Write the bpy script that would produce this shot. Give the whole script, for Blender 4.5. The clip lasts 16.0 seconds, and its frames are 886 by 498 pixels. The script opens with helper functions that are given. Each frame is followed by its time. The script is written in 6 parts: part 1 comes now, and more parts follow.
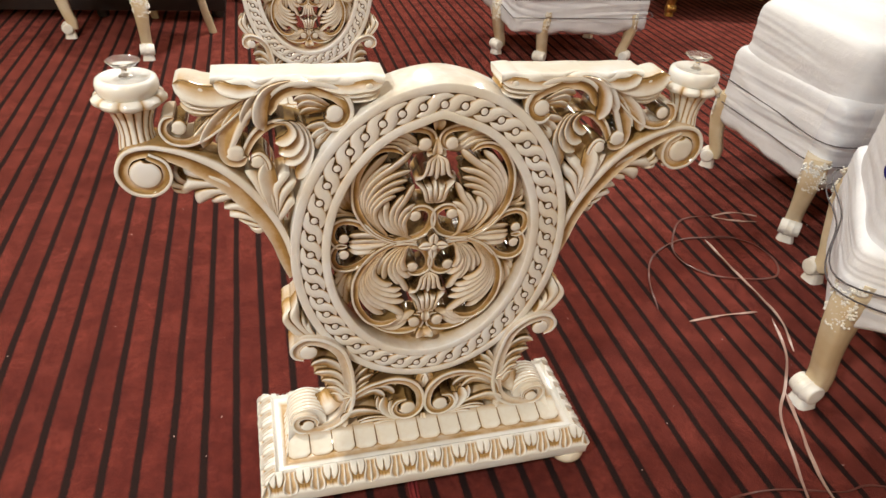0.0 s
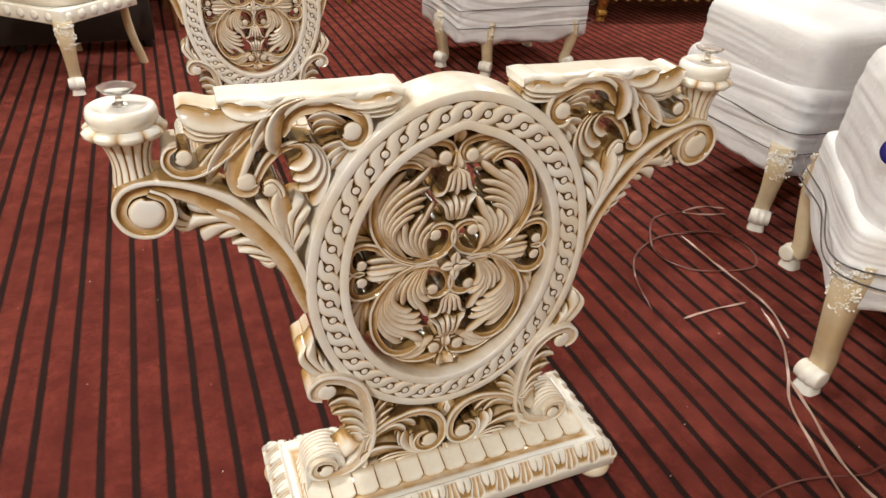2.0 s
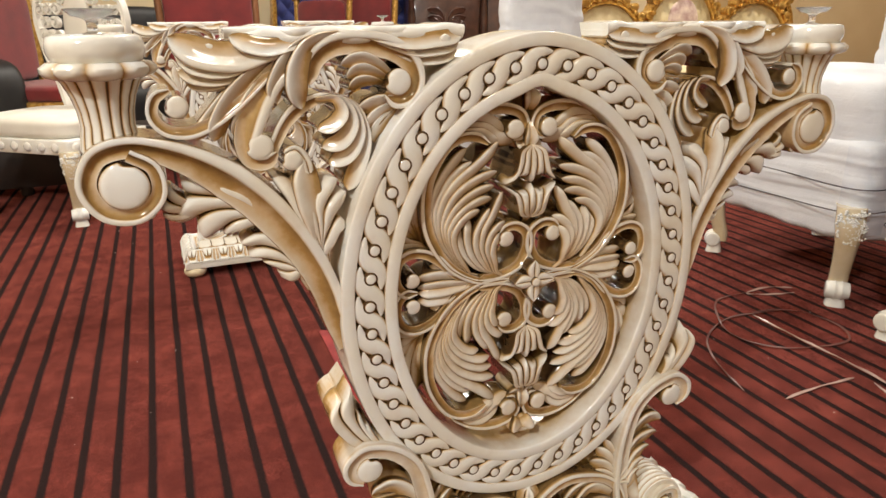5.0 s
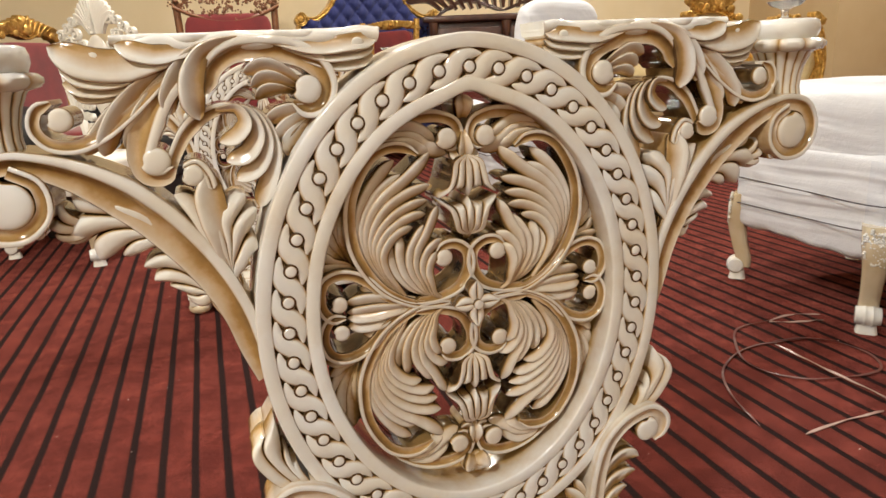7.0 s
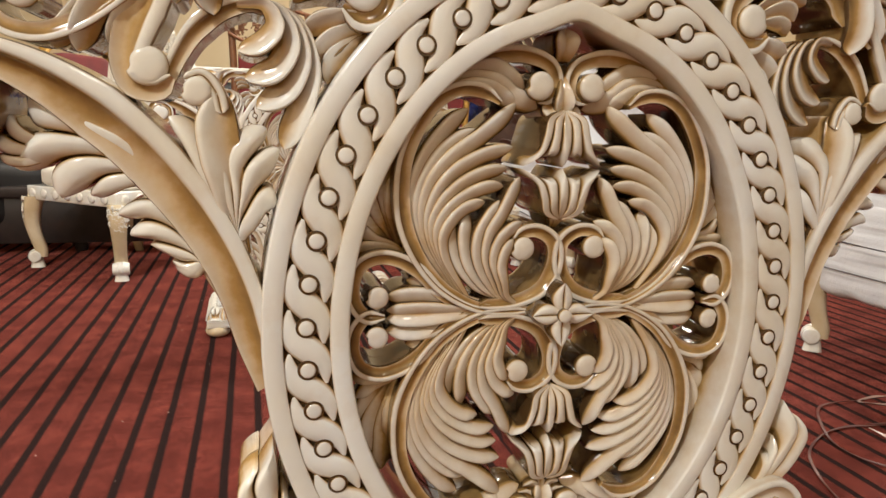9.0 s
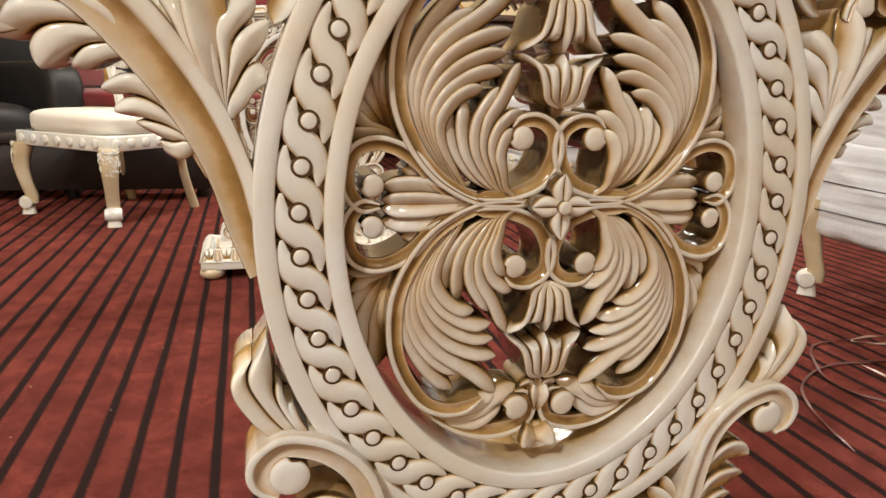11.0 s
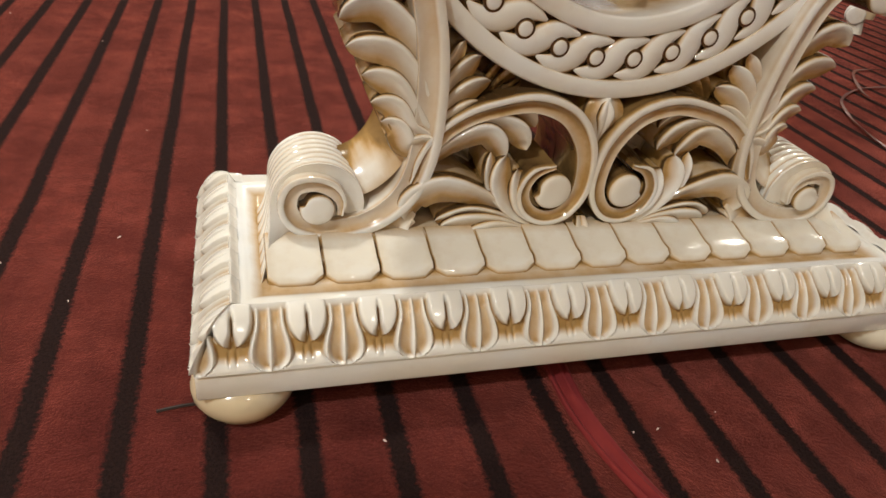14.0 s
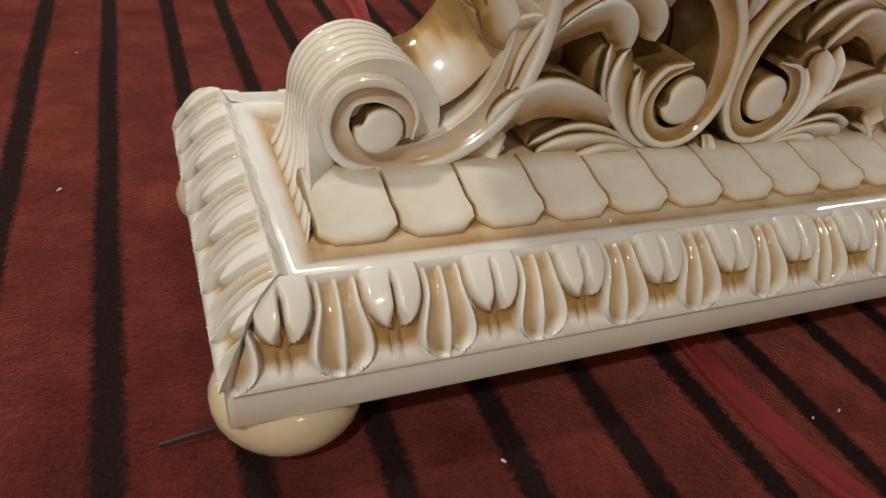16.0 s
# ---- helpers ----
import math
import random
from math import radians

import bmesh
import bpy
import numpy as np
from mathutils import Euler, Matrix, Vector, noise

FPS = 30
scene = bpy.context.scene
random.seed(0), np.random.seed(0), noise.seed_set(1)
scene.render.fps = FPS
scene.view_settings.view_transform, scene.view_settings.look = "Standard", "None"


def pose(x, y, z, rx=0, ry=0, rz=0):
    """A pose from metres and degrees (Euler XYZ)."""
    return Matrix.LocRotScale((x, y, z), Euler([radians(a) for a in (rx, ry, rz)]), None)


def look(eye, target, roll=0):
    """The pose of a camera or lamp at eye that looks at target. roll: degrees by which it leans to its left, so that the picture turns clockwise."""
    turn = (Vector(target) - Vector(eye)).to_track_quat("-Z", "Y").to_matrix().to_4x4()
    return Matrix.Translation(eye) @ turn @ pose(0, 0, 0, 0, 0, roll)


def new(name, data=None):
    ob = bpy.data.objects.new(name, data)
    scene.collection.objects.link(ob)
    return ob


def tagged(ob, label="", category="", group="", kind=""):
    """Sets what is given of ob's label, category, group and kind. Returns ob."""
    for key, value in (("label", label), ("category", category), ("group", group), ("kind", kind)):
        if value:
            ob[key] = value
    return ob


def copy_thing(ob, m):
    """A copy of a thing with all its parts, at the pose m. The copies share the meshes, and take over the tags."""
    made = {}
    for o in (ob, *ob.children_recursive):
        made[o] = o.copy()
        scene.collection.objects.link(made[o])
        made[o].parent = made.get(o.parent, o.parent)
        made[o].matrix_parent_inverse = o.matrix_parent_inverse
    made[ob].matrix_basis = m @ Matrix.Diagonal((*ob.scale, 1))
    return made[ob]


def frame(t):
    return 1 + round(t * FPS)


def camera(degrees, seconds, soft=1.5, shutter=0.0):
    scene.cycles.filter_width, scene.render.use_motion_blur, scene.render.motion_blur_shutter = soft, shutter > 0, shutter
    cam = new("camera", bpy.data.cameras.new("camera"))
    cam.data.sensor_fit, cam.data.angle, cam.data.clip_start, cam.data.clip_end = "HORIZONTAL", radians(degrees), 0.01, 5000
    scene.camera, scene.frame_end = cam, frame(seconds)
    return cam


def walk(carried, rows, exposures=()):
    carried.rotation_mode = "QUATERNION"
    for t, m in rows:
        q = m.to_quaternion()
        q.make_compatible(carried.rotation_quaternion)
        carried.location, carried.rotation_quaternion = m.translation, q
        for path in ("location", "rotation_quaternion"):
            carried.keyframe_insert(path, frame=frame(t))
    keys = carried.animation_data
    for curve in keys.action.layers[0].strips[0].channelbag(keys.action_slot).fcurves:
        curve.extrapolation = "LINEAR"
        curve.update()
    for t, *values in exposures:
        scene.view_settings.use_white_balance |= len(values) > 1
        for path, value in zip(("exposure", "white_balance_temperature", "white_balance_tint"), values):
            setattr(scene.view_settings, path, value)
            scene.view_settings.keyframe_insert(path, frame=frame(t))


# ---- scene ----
import functools

cam = camera(66.3, 16.0)
PATH = [
    (0, (-0.25, -0.903, 1.12), (0.226, 0.682, -0.004), 5.1),
    (0.5, (-0.245, -0.906, 1.119), (0.239, 0.682, 0.004), 4.8),
    (1, (-0.248, -0.907, 1.127), (0.301, 0.679, 0.039), 5.1),
    (1.5, (-0.314, -0.88, 1.132), (0.322, 0.677, 0.05), 7.7),
    (2, (-0.362, -0.806, 1.078), (0.303, 0.746, 0.006), 3.7),
    (2.5, (-0.309, -0.724, 0.956), (0.326, 0.9, -0.023), 0.7),
    (3, (-0.307, -0.669, 0.862), (0.311, 1.034, 0.014), 1.0),
    (3.5, (-0.364, -0.68, 0.819), (0.364, 1.087, 0.229), 0.4),
    (3.7, (-0.383, -0.673, 0.813), (0.379, 1.057, 0.157), 1.5),
    (5.8, (-0.35, -0.659, 0.773), (0.327, 1.111, 0.132), -1.6),
    (6, (-0.322, -0.659, 0.768), (0.365, 1.105, 0.123), -2.0),
    (6.5, (-0.263, -0.657, 0.759), (0.438, 1.129, 0.195), -1.6),
    (7, (-0.247, -0.654, 0.75), (0.357, 1.175, 0.213), -2.7),
    (7.5, (-0.248, -0.64, 0.736), (0.324, 1.207, 0.225), -0.7),
    (8, (-0.246, -0.582, 0.699), (0.321, 1.288, 0.271), 0.6),
    (8.5, (-0.242, -0.529, 0.671), (0.306, 1.349, 0.256), 0.4),
    (9, (-0.231, -0.486, 0.644), (0.298, 1.408, 0.275), 1.5),
    (9.2, (-0.23, -0.479, 0.638), (0.279, 1.418, 0.261), 1.1),
    (11.3, (-0.23, -0.486, 0.586), (0.315, 1.375, 0.099), 1.7),
    (11.5, (-0.229, -0.491, 0.585), (0.318, 1.369, 0.096), 1.6),
    (12, (-0.237, -0.497, 0.553), (0.31, 1.338, -0.023), 2.1),
    (12.5, (-0.247, -0.483, 0.5), (0.285, 1.298, -0.241), 3.3),
    (13, (-0.257, -0.482, 0.457), (0.269, 1.239, -0.415), 4.9),
    (13.5, (-0.264, -0.485, 0.41), (0.265, 1.159, -0.598), 7.0),
    (14, (-0.268, -0.465, 0.375), (0.279, 1.131, -0.699), 8.1),
    (14.5, (-0.279, -0.426, 0.328), (0.34, 1.152, -0.734), 10.1),
    (15, (-0.287, -0.361, 0.291), (0.344, 1.213, -0.769), 9.9),
    (15.5, (-0.3, -0.322, 0.267), (0.386, 1.187, -0.851), 11.6),
    (16, (-0.32, -0.318, 0.27), (0.416, 1.142, -0.882), 9.9),
]
walk(cam, [(t, look(eye, target, roll)) for t, eye, target, roll in PATH],
     exposures=[(0, 0.0), (3.5, 0.0), (9, 0.0), (11.5, 0.06), (12.5, 0.06), (13.5, -0.20), (14, -0.30), (14.5, -0.47), (15, -0.60), (15.5, -0.74), (16, -0.76)])

# ---- world and lamps ----
world = bpy.data.worlds.new("world")
scene.world = world
world.use_nodes = True
world.node_tree.nodes["Background"].inputs[0].default_value = (1.0, 0.93, 0.84, 1)
world.node_tree.nodes["Background"].inputs[1].default_value = 0.012

ROOM_X0, ROOM_X1, ROOM_Y0, ROOM_Y1, ROOM_H = -3.4, 6.6, -3.4, 5.4, 3.0
COOL, WARM = (0.955, 0.97, 0.95), (1.0, 0.945, 0.84)
# unseen lamps, placed and powered for brightness; the COOL one stands in for daylight
LAMPS = [(-2.0, -1.7, 114, COOL), (0.2, -2.6, 18, WARM), (-1.25, 0.9, 64, WARM), (0.5, 0.8, 5, WARM), (2.4, 0.9, 27, WARM), (0.2, 3.0, 60, WARM), (2.6, 3.2, 75, WARM), (4.8, 2.6, 60, WARM)]


# ---- node helpers and materials ----
def nodes_of(name):
    m = bpy.data.materials.new(name)
    m.use_nodes = True
    t = m.node_tree
    return m, t, t.nodes["Principled BSDF"]


def add(t, kind, **kw):
    n = t.nodes.new(kind)
    for k, v in kw.items():
        if k in n.inputs:
            n.inputs[k].default_value = v
    return n


def noise_node(t, scale, detail=4.0, rough=0.55, coord=None):
    n = add(t, "ShaderNodeTexNoise", Scale=scale, Detail=detail, Roughness=rough)
    if coord is None:
        coord = t.nodes.new("ShaderNodeTexCoord").outputs["Object"]
    t.links.new(coord, n.inputs["Vector"])
    return n


def ramp(t, src, stops):
    r = t.nodes.new("ShaderNodeValToRGB")
    el = r.color_ramp.elements
    while len(el) < len(stops):
        el.new(0.5)
    for e, (p, c) in zip(el, stops):
        e.position, e.color = p, (c, c, c, 1) if isinstance(c, (int, float)) else (*c, 1)
    t.links.new(src, r.inputs[0])
    return r


def mix(t, fac, a, b, mode="MIX"):
    m = t.nodes.new("ShaderNodeMix")
    m.data_type, m.blend_type = "RGBA", mode
    for sock, v in ((m.inputs[0], fac), (m.inputs[6], a), (m.inputs[7], b)):
        if hasattr(v, "is_linked"):
            t.links.new(v, sock)
        else:
            sock.default_value = v if isinstance(v, (int, float)) else (*v, 1)
    return m.outputs[2]


def calc(t, op, a, b=0.0, clamp=False):
    m = t.nodes.new("ShaderNodeMath")
    m.operation, m.use_clamp = op, clamp
    for sock, v in ((m.inputs[0], a), (m.inputs[1], b)):
        if hasattr(v, "is_linked"):
            t.links.new(v, sock)
        else:
            sock.default_value = v
    return m.outputs[0]


def bump(t, bsdf, src, strength, dist):
    b = add(t, "ShaderNodeBump", Strength=strength, Distance=dist)
    t.links.new(src, b.inputs["Height"])
    t.links.new(b.outputs[0], bsdf.inputs["Normal"])
    return b


def simple(name, a, b, rough, scale=12.0, metal=0.0, bump_scale=0.0, bump_dist=0.001, coat=0.0, sheen=0.0):
    m, t, p = nodes_of(name)
    n = noise_node(t, scale)
    r = ramp(t, n.outputs[0], [(0.3, 0.0), (0.7, 1.0)])
    t.links.new(mix(t, r.outputs[0], a, b), p.inputs["Base Color"])
    p.inputs["Roughness"].default_value, p.inputs["Metallic"].default_value = rough, metal
    p.inputs["Coat Weight"].default_value, p.inputs["Coat Roughness"].default_value = coat, 0.08
    p.inputs["Sheen Weight"].default_value = sheen
    if bump_scale:
        bump(t, p, noise_node(t, bump_scale, 3.0).outputs[0], 0.6, bump_dist)
    return m


def lacquer_material(name, cream, white, glaze, gathered):
    """Cream lacquer with a brown glaze brushed into the carving; its mask also carries recess shade."""
    m, t, p = nodes_of(name)
    at = t.nodes.new("ShaderNodeAttribute")
    at.attribute_name = "glaze_and_shade"
    co = t.nodes.new("ShaderNodeTexCoord").outputs["Object"]
    n1 = noise_node(t, 9.0, 3.0, 0.5, co)
    n2 = noise_node(t, 55.0, 5.0, 0.6, co)
    body = mix(t, ramp(t, n1.outputs[0], [(0.39, 0.0), (0.67, 1.0)]).outputs[0], cream, white)
    # the glaze wiped unevenly: heavier and thinner by patches; golden where thin, brown where it gathers
    patch = ramp(t, n1.outputs[0], [(0.30, 0.70), (0.70, 1.20)])
    f = calc(t, "MULTIPLY", at.outputs["Fac"], patch.outputs[0])
    f = calc(t, "ADD", f, calc(t, "MULTIPLY", calc(t, "SUBTRACT", n2.outputs[0], 0.5), 0.24))
    wiped = noise_node(t, 24.0, 4.0, 0.6, co)
    f = calc(t, "ADD", f, calc(t, "MULTIPLY", calc(t, "SUBTRACT", wiped.outputs[0], 0.42), 0.42))
    thin = mix(t, ramp(t, f, [(0.06, 0.0), (0.62, 1.0)]).outputs[0], body, glaze)
    t.links.new(mix(t, ramp(t, f, [(0.52, 0.0), (0.95, 1.0)]).outputs[0], thin, gathered), p.inputs["Base Color"])
    t.links.new(ramp(t, n2.outputs[0], [(0.3, 0.09), (0.75, 0.22)]).outputs[0], p.inputs["Roughness"])
    p.inputs["Coat Weight"].default_value, p.inputs["Coat Roughness"].default_value = 0.6, 0.04
    bump(t, p, noise_node(t, 130.0, 3.0, 0.5, co).outputs[0], 0.35, 0.0006)
    return m


def carpet_material():
    m, t, p = nodes_of("striped_carpet")
    co = t.nodes.new("ShaderNodeTexCoord").outputs["Object"]
    sep = t.nodes.new("ShaderNodeSeparateXYZ")
    t.links.new(co, sep.inputs[0])
    wob = calc(t, "MULTIPLY", calc(t, "SUBTRACT", noise_node(t, 5.0, 3.0, 0.5, co).outputs[0], 0.5), 0.006)
    fuzz = calc(t, "MULTIPLY", calc(t, "SUBTRACT", noise_node(t, 260.0, 3.0, 0.6, co).outputs[0], 0.5), 0.010)
    across = calc(t, "ADD", sep.outputs[0], calc(t, "MULTIPLY", sep.outputs[1], STRIPE_SLOPE))
    across = calc(t, "ADD", calc(t, "ADD", across, wob), fuzz)
    u = calc(t, "FRACT", calc(t, "DIVIDE", calc(t, "ADD", across, 40.0 + STRIPE_OFFSET), STRIPE_PITCH))
    d = calc(t, "ABSOLUTE", calc(t, "SUBTRACT", u, 0.5))
    band = ramp(t, d, [(0.095, 1.0), (0.16, 0.0)])
    pile = noise_node(t, 420.0, 4.0, 0.7, co)
    patch = noise_node(t, 3.5, 4.0, 0.6, co)
    mid = noise_node(t, 45.0, 4.0, 0.7, co)
    red = mix(t, ramp(t, patch.outputs[0], [(0.32, 0.0), (0.7, 1.0)]).outputs[0], (0.054, 0.0088, 0.0074), (0.162, 0.0300, 0.0210))
    red = mix(t, ramp(t, mid.outputs[0], [(0.36, 0.0), (0.66, 0.9)]).outputs[0], red, (0.045, 0.008, 0.0075))
    # trodden places, where the pile lies over
    trod = noise_node(t, 13.0, 5.0, 0.68, co)
    red = mix(t, ramp(t, trod.outputs[0], [(0.44, 0.0), (0.62, 0.75)]).outputs[0], red, (0.040, 0.007, 0.0065))
    red = mix(t, ramp(t, trod.outputs[0], [(0.30, 0.55), (0.46, 0.0)]).outputs[0], red, (0.155, 0.030, 0.023))
    red = mix(t, ramp(t, pile.outputs[0], [(0.3, 0.0), (0.8, 0.6)]).outputs[0], red, (0.165, 0.037, 0.030))
    dark = mix(t, ramp(t, pile.outputs[0], [(0.3, 0.0), (0.8, 1.0)]).outputs[0], (0.012, 0.0075, 0.0075), (0.035, 0.018, 0.016))
    t.links.new(mix(t, band.outputs[0], red, dark), p.inputs["Base Color"])
    p.inputs["Roughness"].default_value = 0.95
    p.inputs["Specular IOR Level"].default_value = 0.05
    lying = ramp(t, trod.outputs[0], [(0.36, 0.62), (0.60, 0.28)])
    t.links.new(calc(t, "MULTIPLY", calc(t, "SUBTRACT", 1.0, band.outputs[0]), lying.outputs[0]), p.inputs["Sheen Weight"])
    p.inputs["Sheen Roughness"].default_value = 0.42
    p.inputs["Sheen Tint"].default_value = (0.70, 0.21, 0.155, 1)
    bump(t, p, calc(t, "ADD", pile.outputs[0], calc(t, "MULTIPLY", mid.outputs[0], 1.2)), 0.8, 0.003)
    return m


def paper_material(name, a, b, rough, coat):
    m, t, p = nodes_of(name)
    co = t.nodes.new("ShaderNodeTexCoord").outputs["Object"]
    n = noise_node(t, 7.0, 5.0, 0.6, co)
    t.links.new(mix(t, ramp(t, n.outputs[0], [(0.35, 0.0), (0.7, 1.0)]).outputs[0], a, b), p.inputs["Base Color"])
    p.inputs["Roughness"].default_value = rough
    p.inputs["Coat Weight"].default_value = coat
    w = add(t, "ShaderNodeTexVoronoi", Scale=9.0)
    w.feature = "DISTANCE_TO_EDGE"
    t.links.new(n.outputs[1], w.inputs["Vector"])
    # fine pleats pulled sideways round the packing
    squash = t.nodes.new("ShaderNodeVectorMath")
    squash.operation = "MULTIPLY"
    squash.inputs[1].default_value = (3.0, 3.0, 48.0)
    t.links.new(co, squash.inputs[0])
    crumple = noise_node(t, 1.0, 4.0, 0.6, squash.outputs[0])
    bump(t, p, calc(t, "ADD", calc(t, "MULTIPLY", w.outputs["Distance"], 0.4), calc(t, "MULTIPLY", crumple.outputs[0], 0.55)), 0.30, 0.007)
    return m


STRIPE_PITCH, STRIPE_SLOPE = 0.0611, 0.003
STRIPE_OFFSET = (0.5 * STRIPE_PITCH - (40.0 - 0.357)) % STRIPE_PITCH
LACQUER = lacquer_material("cream_lacquer", (0.735, 0.705, 0.625), (0.79, 0.815, 0.825), (0.47, 0.285, 0.098), (0.075, 0.040, 0.015))
AGED_LACQUER = lacquer_material("aged_cream_lacquer", (0.60, 0.50, 0.34), (0.74, 0.70, 0.60), (0.46, 0.295, 0.112), (0.115, 0.066, 0.026))
TAN_LACQUER = lacquer_material("tan_glazed_lacquer", (0.55, 0.44, 0.28), (0.66, 0.58, 0.43), (0.42, 0.26, 0.10), (0.15, 0.085, 0.032))
CARPET = carpet_material()
WALL = simple("cream_wall_paint", (0.72, 0.58, 0.36), (0.76, 0.63, 0.42), 0.8, 3.0, bump_scale=60.0, bump_dist=0.0008)
WALL_TAN = simple("tan_wall_paint", (0.52, 0.38, 0.21), (0.56, 0.42, 0.24), 0.8, 3.0, bump_scale=60.0, bump_dist=0.0008)
CEILING = simple("white_ceiling_paint", (0.78, 0.74, 0.66), (0.8, 0.77, 0.7), 0.9, 3.0)
WRAP = paper_material("white_foam_wrap", (0.66, 0.685, 0.735), (0.75, 0.772, 0.815), 0.5, 0.12)
FILM = simple("bluish_packing_tape", (0.66, 0.70, 0.78), (0.74, 0.77, 0.83), 0.22, 20.0, bump_scale=60.0, bump_dist=0.002, coat=0.5)
STRING = simple("dark_string", (0.05, 0.045, 0.05), (0.10, 0.09, 0.10), 0.7)
RED_VELVET = simple("red_velvet", (0.13, 0.006, 0.008), (0.20, 0.012, 0.012), 0.8, 9.0, bump_scale=90.0, sheen=0.4)
BLUE_VELVET = simple("blue_velvet", (0.010, 0.018, 0.11), (0.02, 0.03, 0.17), 0.7, 9.0, bump_scale=90.0, sheen=0.3)
GOLD = simple("gilded_wood", (0.34, 0.17, 0.03), (0.82, 0.54, 0.17), 0.3, 45.0, metal=0.75, bump_scale=70.0, bump_dist=0.002)
DARK_WOOD = simple("dark_carved_wood", (0.030, 0.012, 0.008), (0.075, 0.030, 0.018), 0.32, 16.0, bump_scale=40.0, bump_dist=0.004, coat=0.3)
BLACK_WOOD = simple("black_stained_wood", (0.010, 0.007, 0.007), (0.024, 0.015, 0.013), 0.5, 16.0, bump_scale=60.0)
BROWN_WOOD = simple("brown_carved_wood", (0.14, 0.055, 0.022), (0.24, 0.10, 0.045), 0.32, 16.0, bump_scale=40.0, bump_dist=0.002, coat=0.3)
SEAT_CLOTH = simple("ivory_seat_cloth", (0.70, 0.66, 0.58), (0.78, 0.75, 0.68), 0.7, 9.0, bump_scale=140.0)
BEIGE_CLOTH = simple("beige_damask_cloth", (0.50, 0.40, 0.22), (0.62, 0.53, 0.34), 0.6, 14.0, bump_scale=90.0)
PINK_CLOTH = simple("floral_cloth", (0.62, 0.50, 0.42), (0.34, 0.20, 0.20), 0.7, 16.0)
DARK_LEATHER = simple("dark_leather", (0.007, 0.0065, 0.007), (0.016, 0.014, 0.014), 0.55, 9.0, bump_scale=90.0)
STRAP = simple("plastic_strapping", (0.30, 0.175, 0.145), (0.50, 0.36, 0.31), 0.35, 14.0)
STRAP_DARK = simple("brown_strapping", (0.085, 0.022, 0.018), (0.15, 0.050, 0.038), 0.4, 6.0)
RED_CLOTH = simple("red_cloth_strip", (0.17, 0.012, 0.014), (0.27, 0.026, 0.024), 0.8, 20.0, bump_scale=200.0)
BLUE_PLASTIC = simple("blue_plastic", (0.007, 0.009, 0.12), (0.012, 0.014, 0.17), 0.4)
BLACK_PLASTIC = simple("black_plastic", (0.010, 0.010, 0.013), (0.02, 0.02, 0.025), 0.35)
METAL = simple("brushed_metal", (0.5, 0.48, 0.45), (0.65, 0.63, 0.6), 0.3, 30.0, metal=1.0)
WHITE_PAINT = simple("white_gloss_paint", (0.76, 0.73, 0.66), (0.8, 0.78, 0.72), 0.35)
LINT = simple("pale_lint", (0.6, 0.45, 0.4), (0.8, 0.7, 0.66), 0.9)


def clear_material():
    m, _, p = nodes_of("clear_plastic")
    p.inputs["Base Color"].default_value = (0.96, 0.95, 0.93, 1)
    p.inputs["Roughness"].default_value, p.inputs["IOR"].default_value = 0.08, 1.45
    p.inputs["Transmission Weight"].default_value = 0.92
    return m


def lamp_material():
    m, _, p = nodes_of("lamp_diffuser")
    p.inputs["Emission Color"].default_value = (1.0, 0.9, 0.76, 1)
    p.inputs["Emission Strength"].default_value = 6.0
    return m


CLEAR = clear_material()
DIFFUSER = lamp_material()


# ---- mesh helpers ----
def mesh_object(name, me, material, parent=None, label=""):
    me.materials.append(material)
    ob = new(name, me)
    ob.parent = parent
    if label:
        ob["label"] = label
    return ob


def part(name, bm, material, parent=None, label="", smooth=True):
    me = bpy.data.meshes.new(name)
    bmesh.ops.recalc_face_normals(bm, faces=bm.faces[:])
    for f in bm.faces:
        f.smooth = smooth
    bm.to_mesh(me)
    bm.free()
    if smooth:
        me.set_sharp_from_angle(angle=radians(50))
    return mesh_object(name, me, material, parent, label)


def thing(name, label, category, at=(0, 0, 0), turn=0.0, group=""):
    ob = new(name)
    ob.empty_display_size = 0.05
    ob.matrix_basis = pose(*at, 0, 0, turn)
    return tagged(ob, label, category, group)


def box(bm, x0, x1, y0, y1, z0, z1, bevel=0.0, seg=2):
    vs = [bm.verts.new((x, y, z)) for z in (z0, z1) for x, y in ((x0, y0), (x1, y0), (x1, y1), (x0, y1))]
    fs = [bm.faces.new([vs[i] for i in q]) for q in ((3, 2, 1, 0), (4, 5, 6, 7), (0, 1, 5, 4), (1, 2, 6, 5), (2, 3, 7, 6), (3, 0, 4, 7))]
    if bevel:
        es = list({e for f in fs for e in f.edges})
        bmesh.ops.bevel(bm, geom=es, offset=bevel, segments=seg, profile=0.5, affect="EDGES")
    return bm


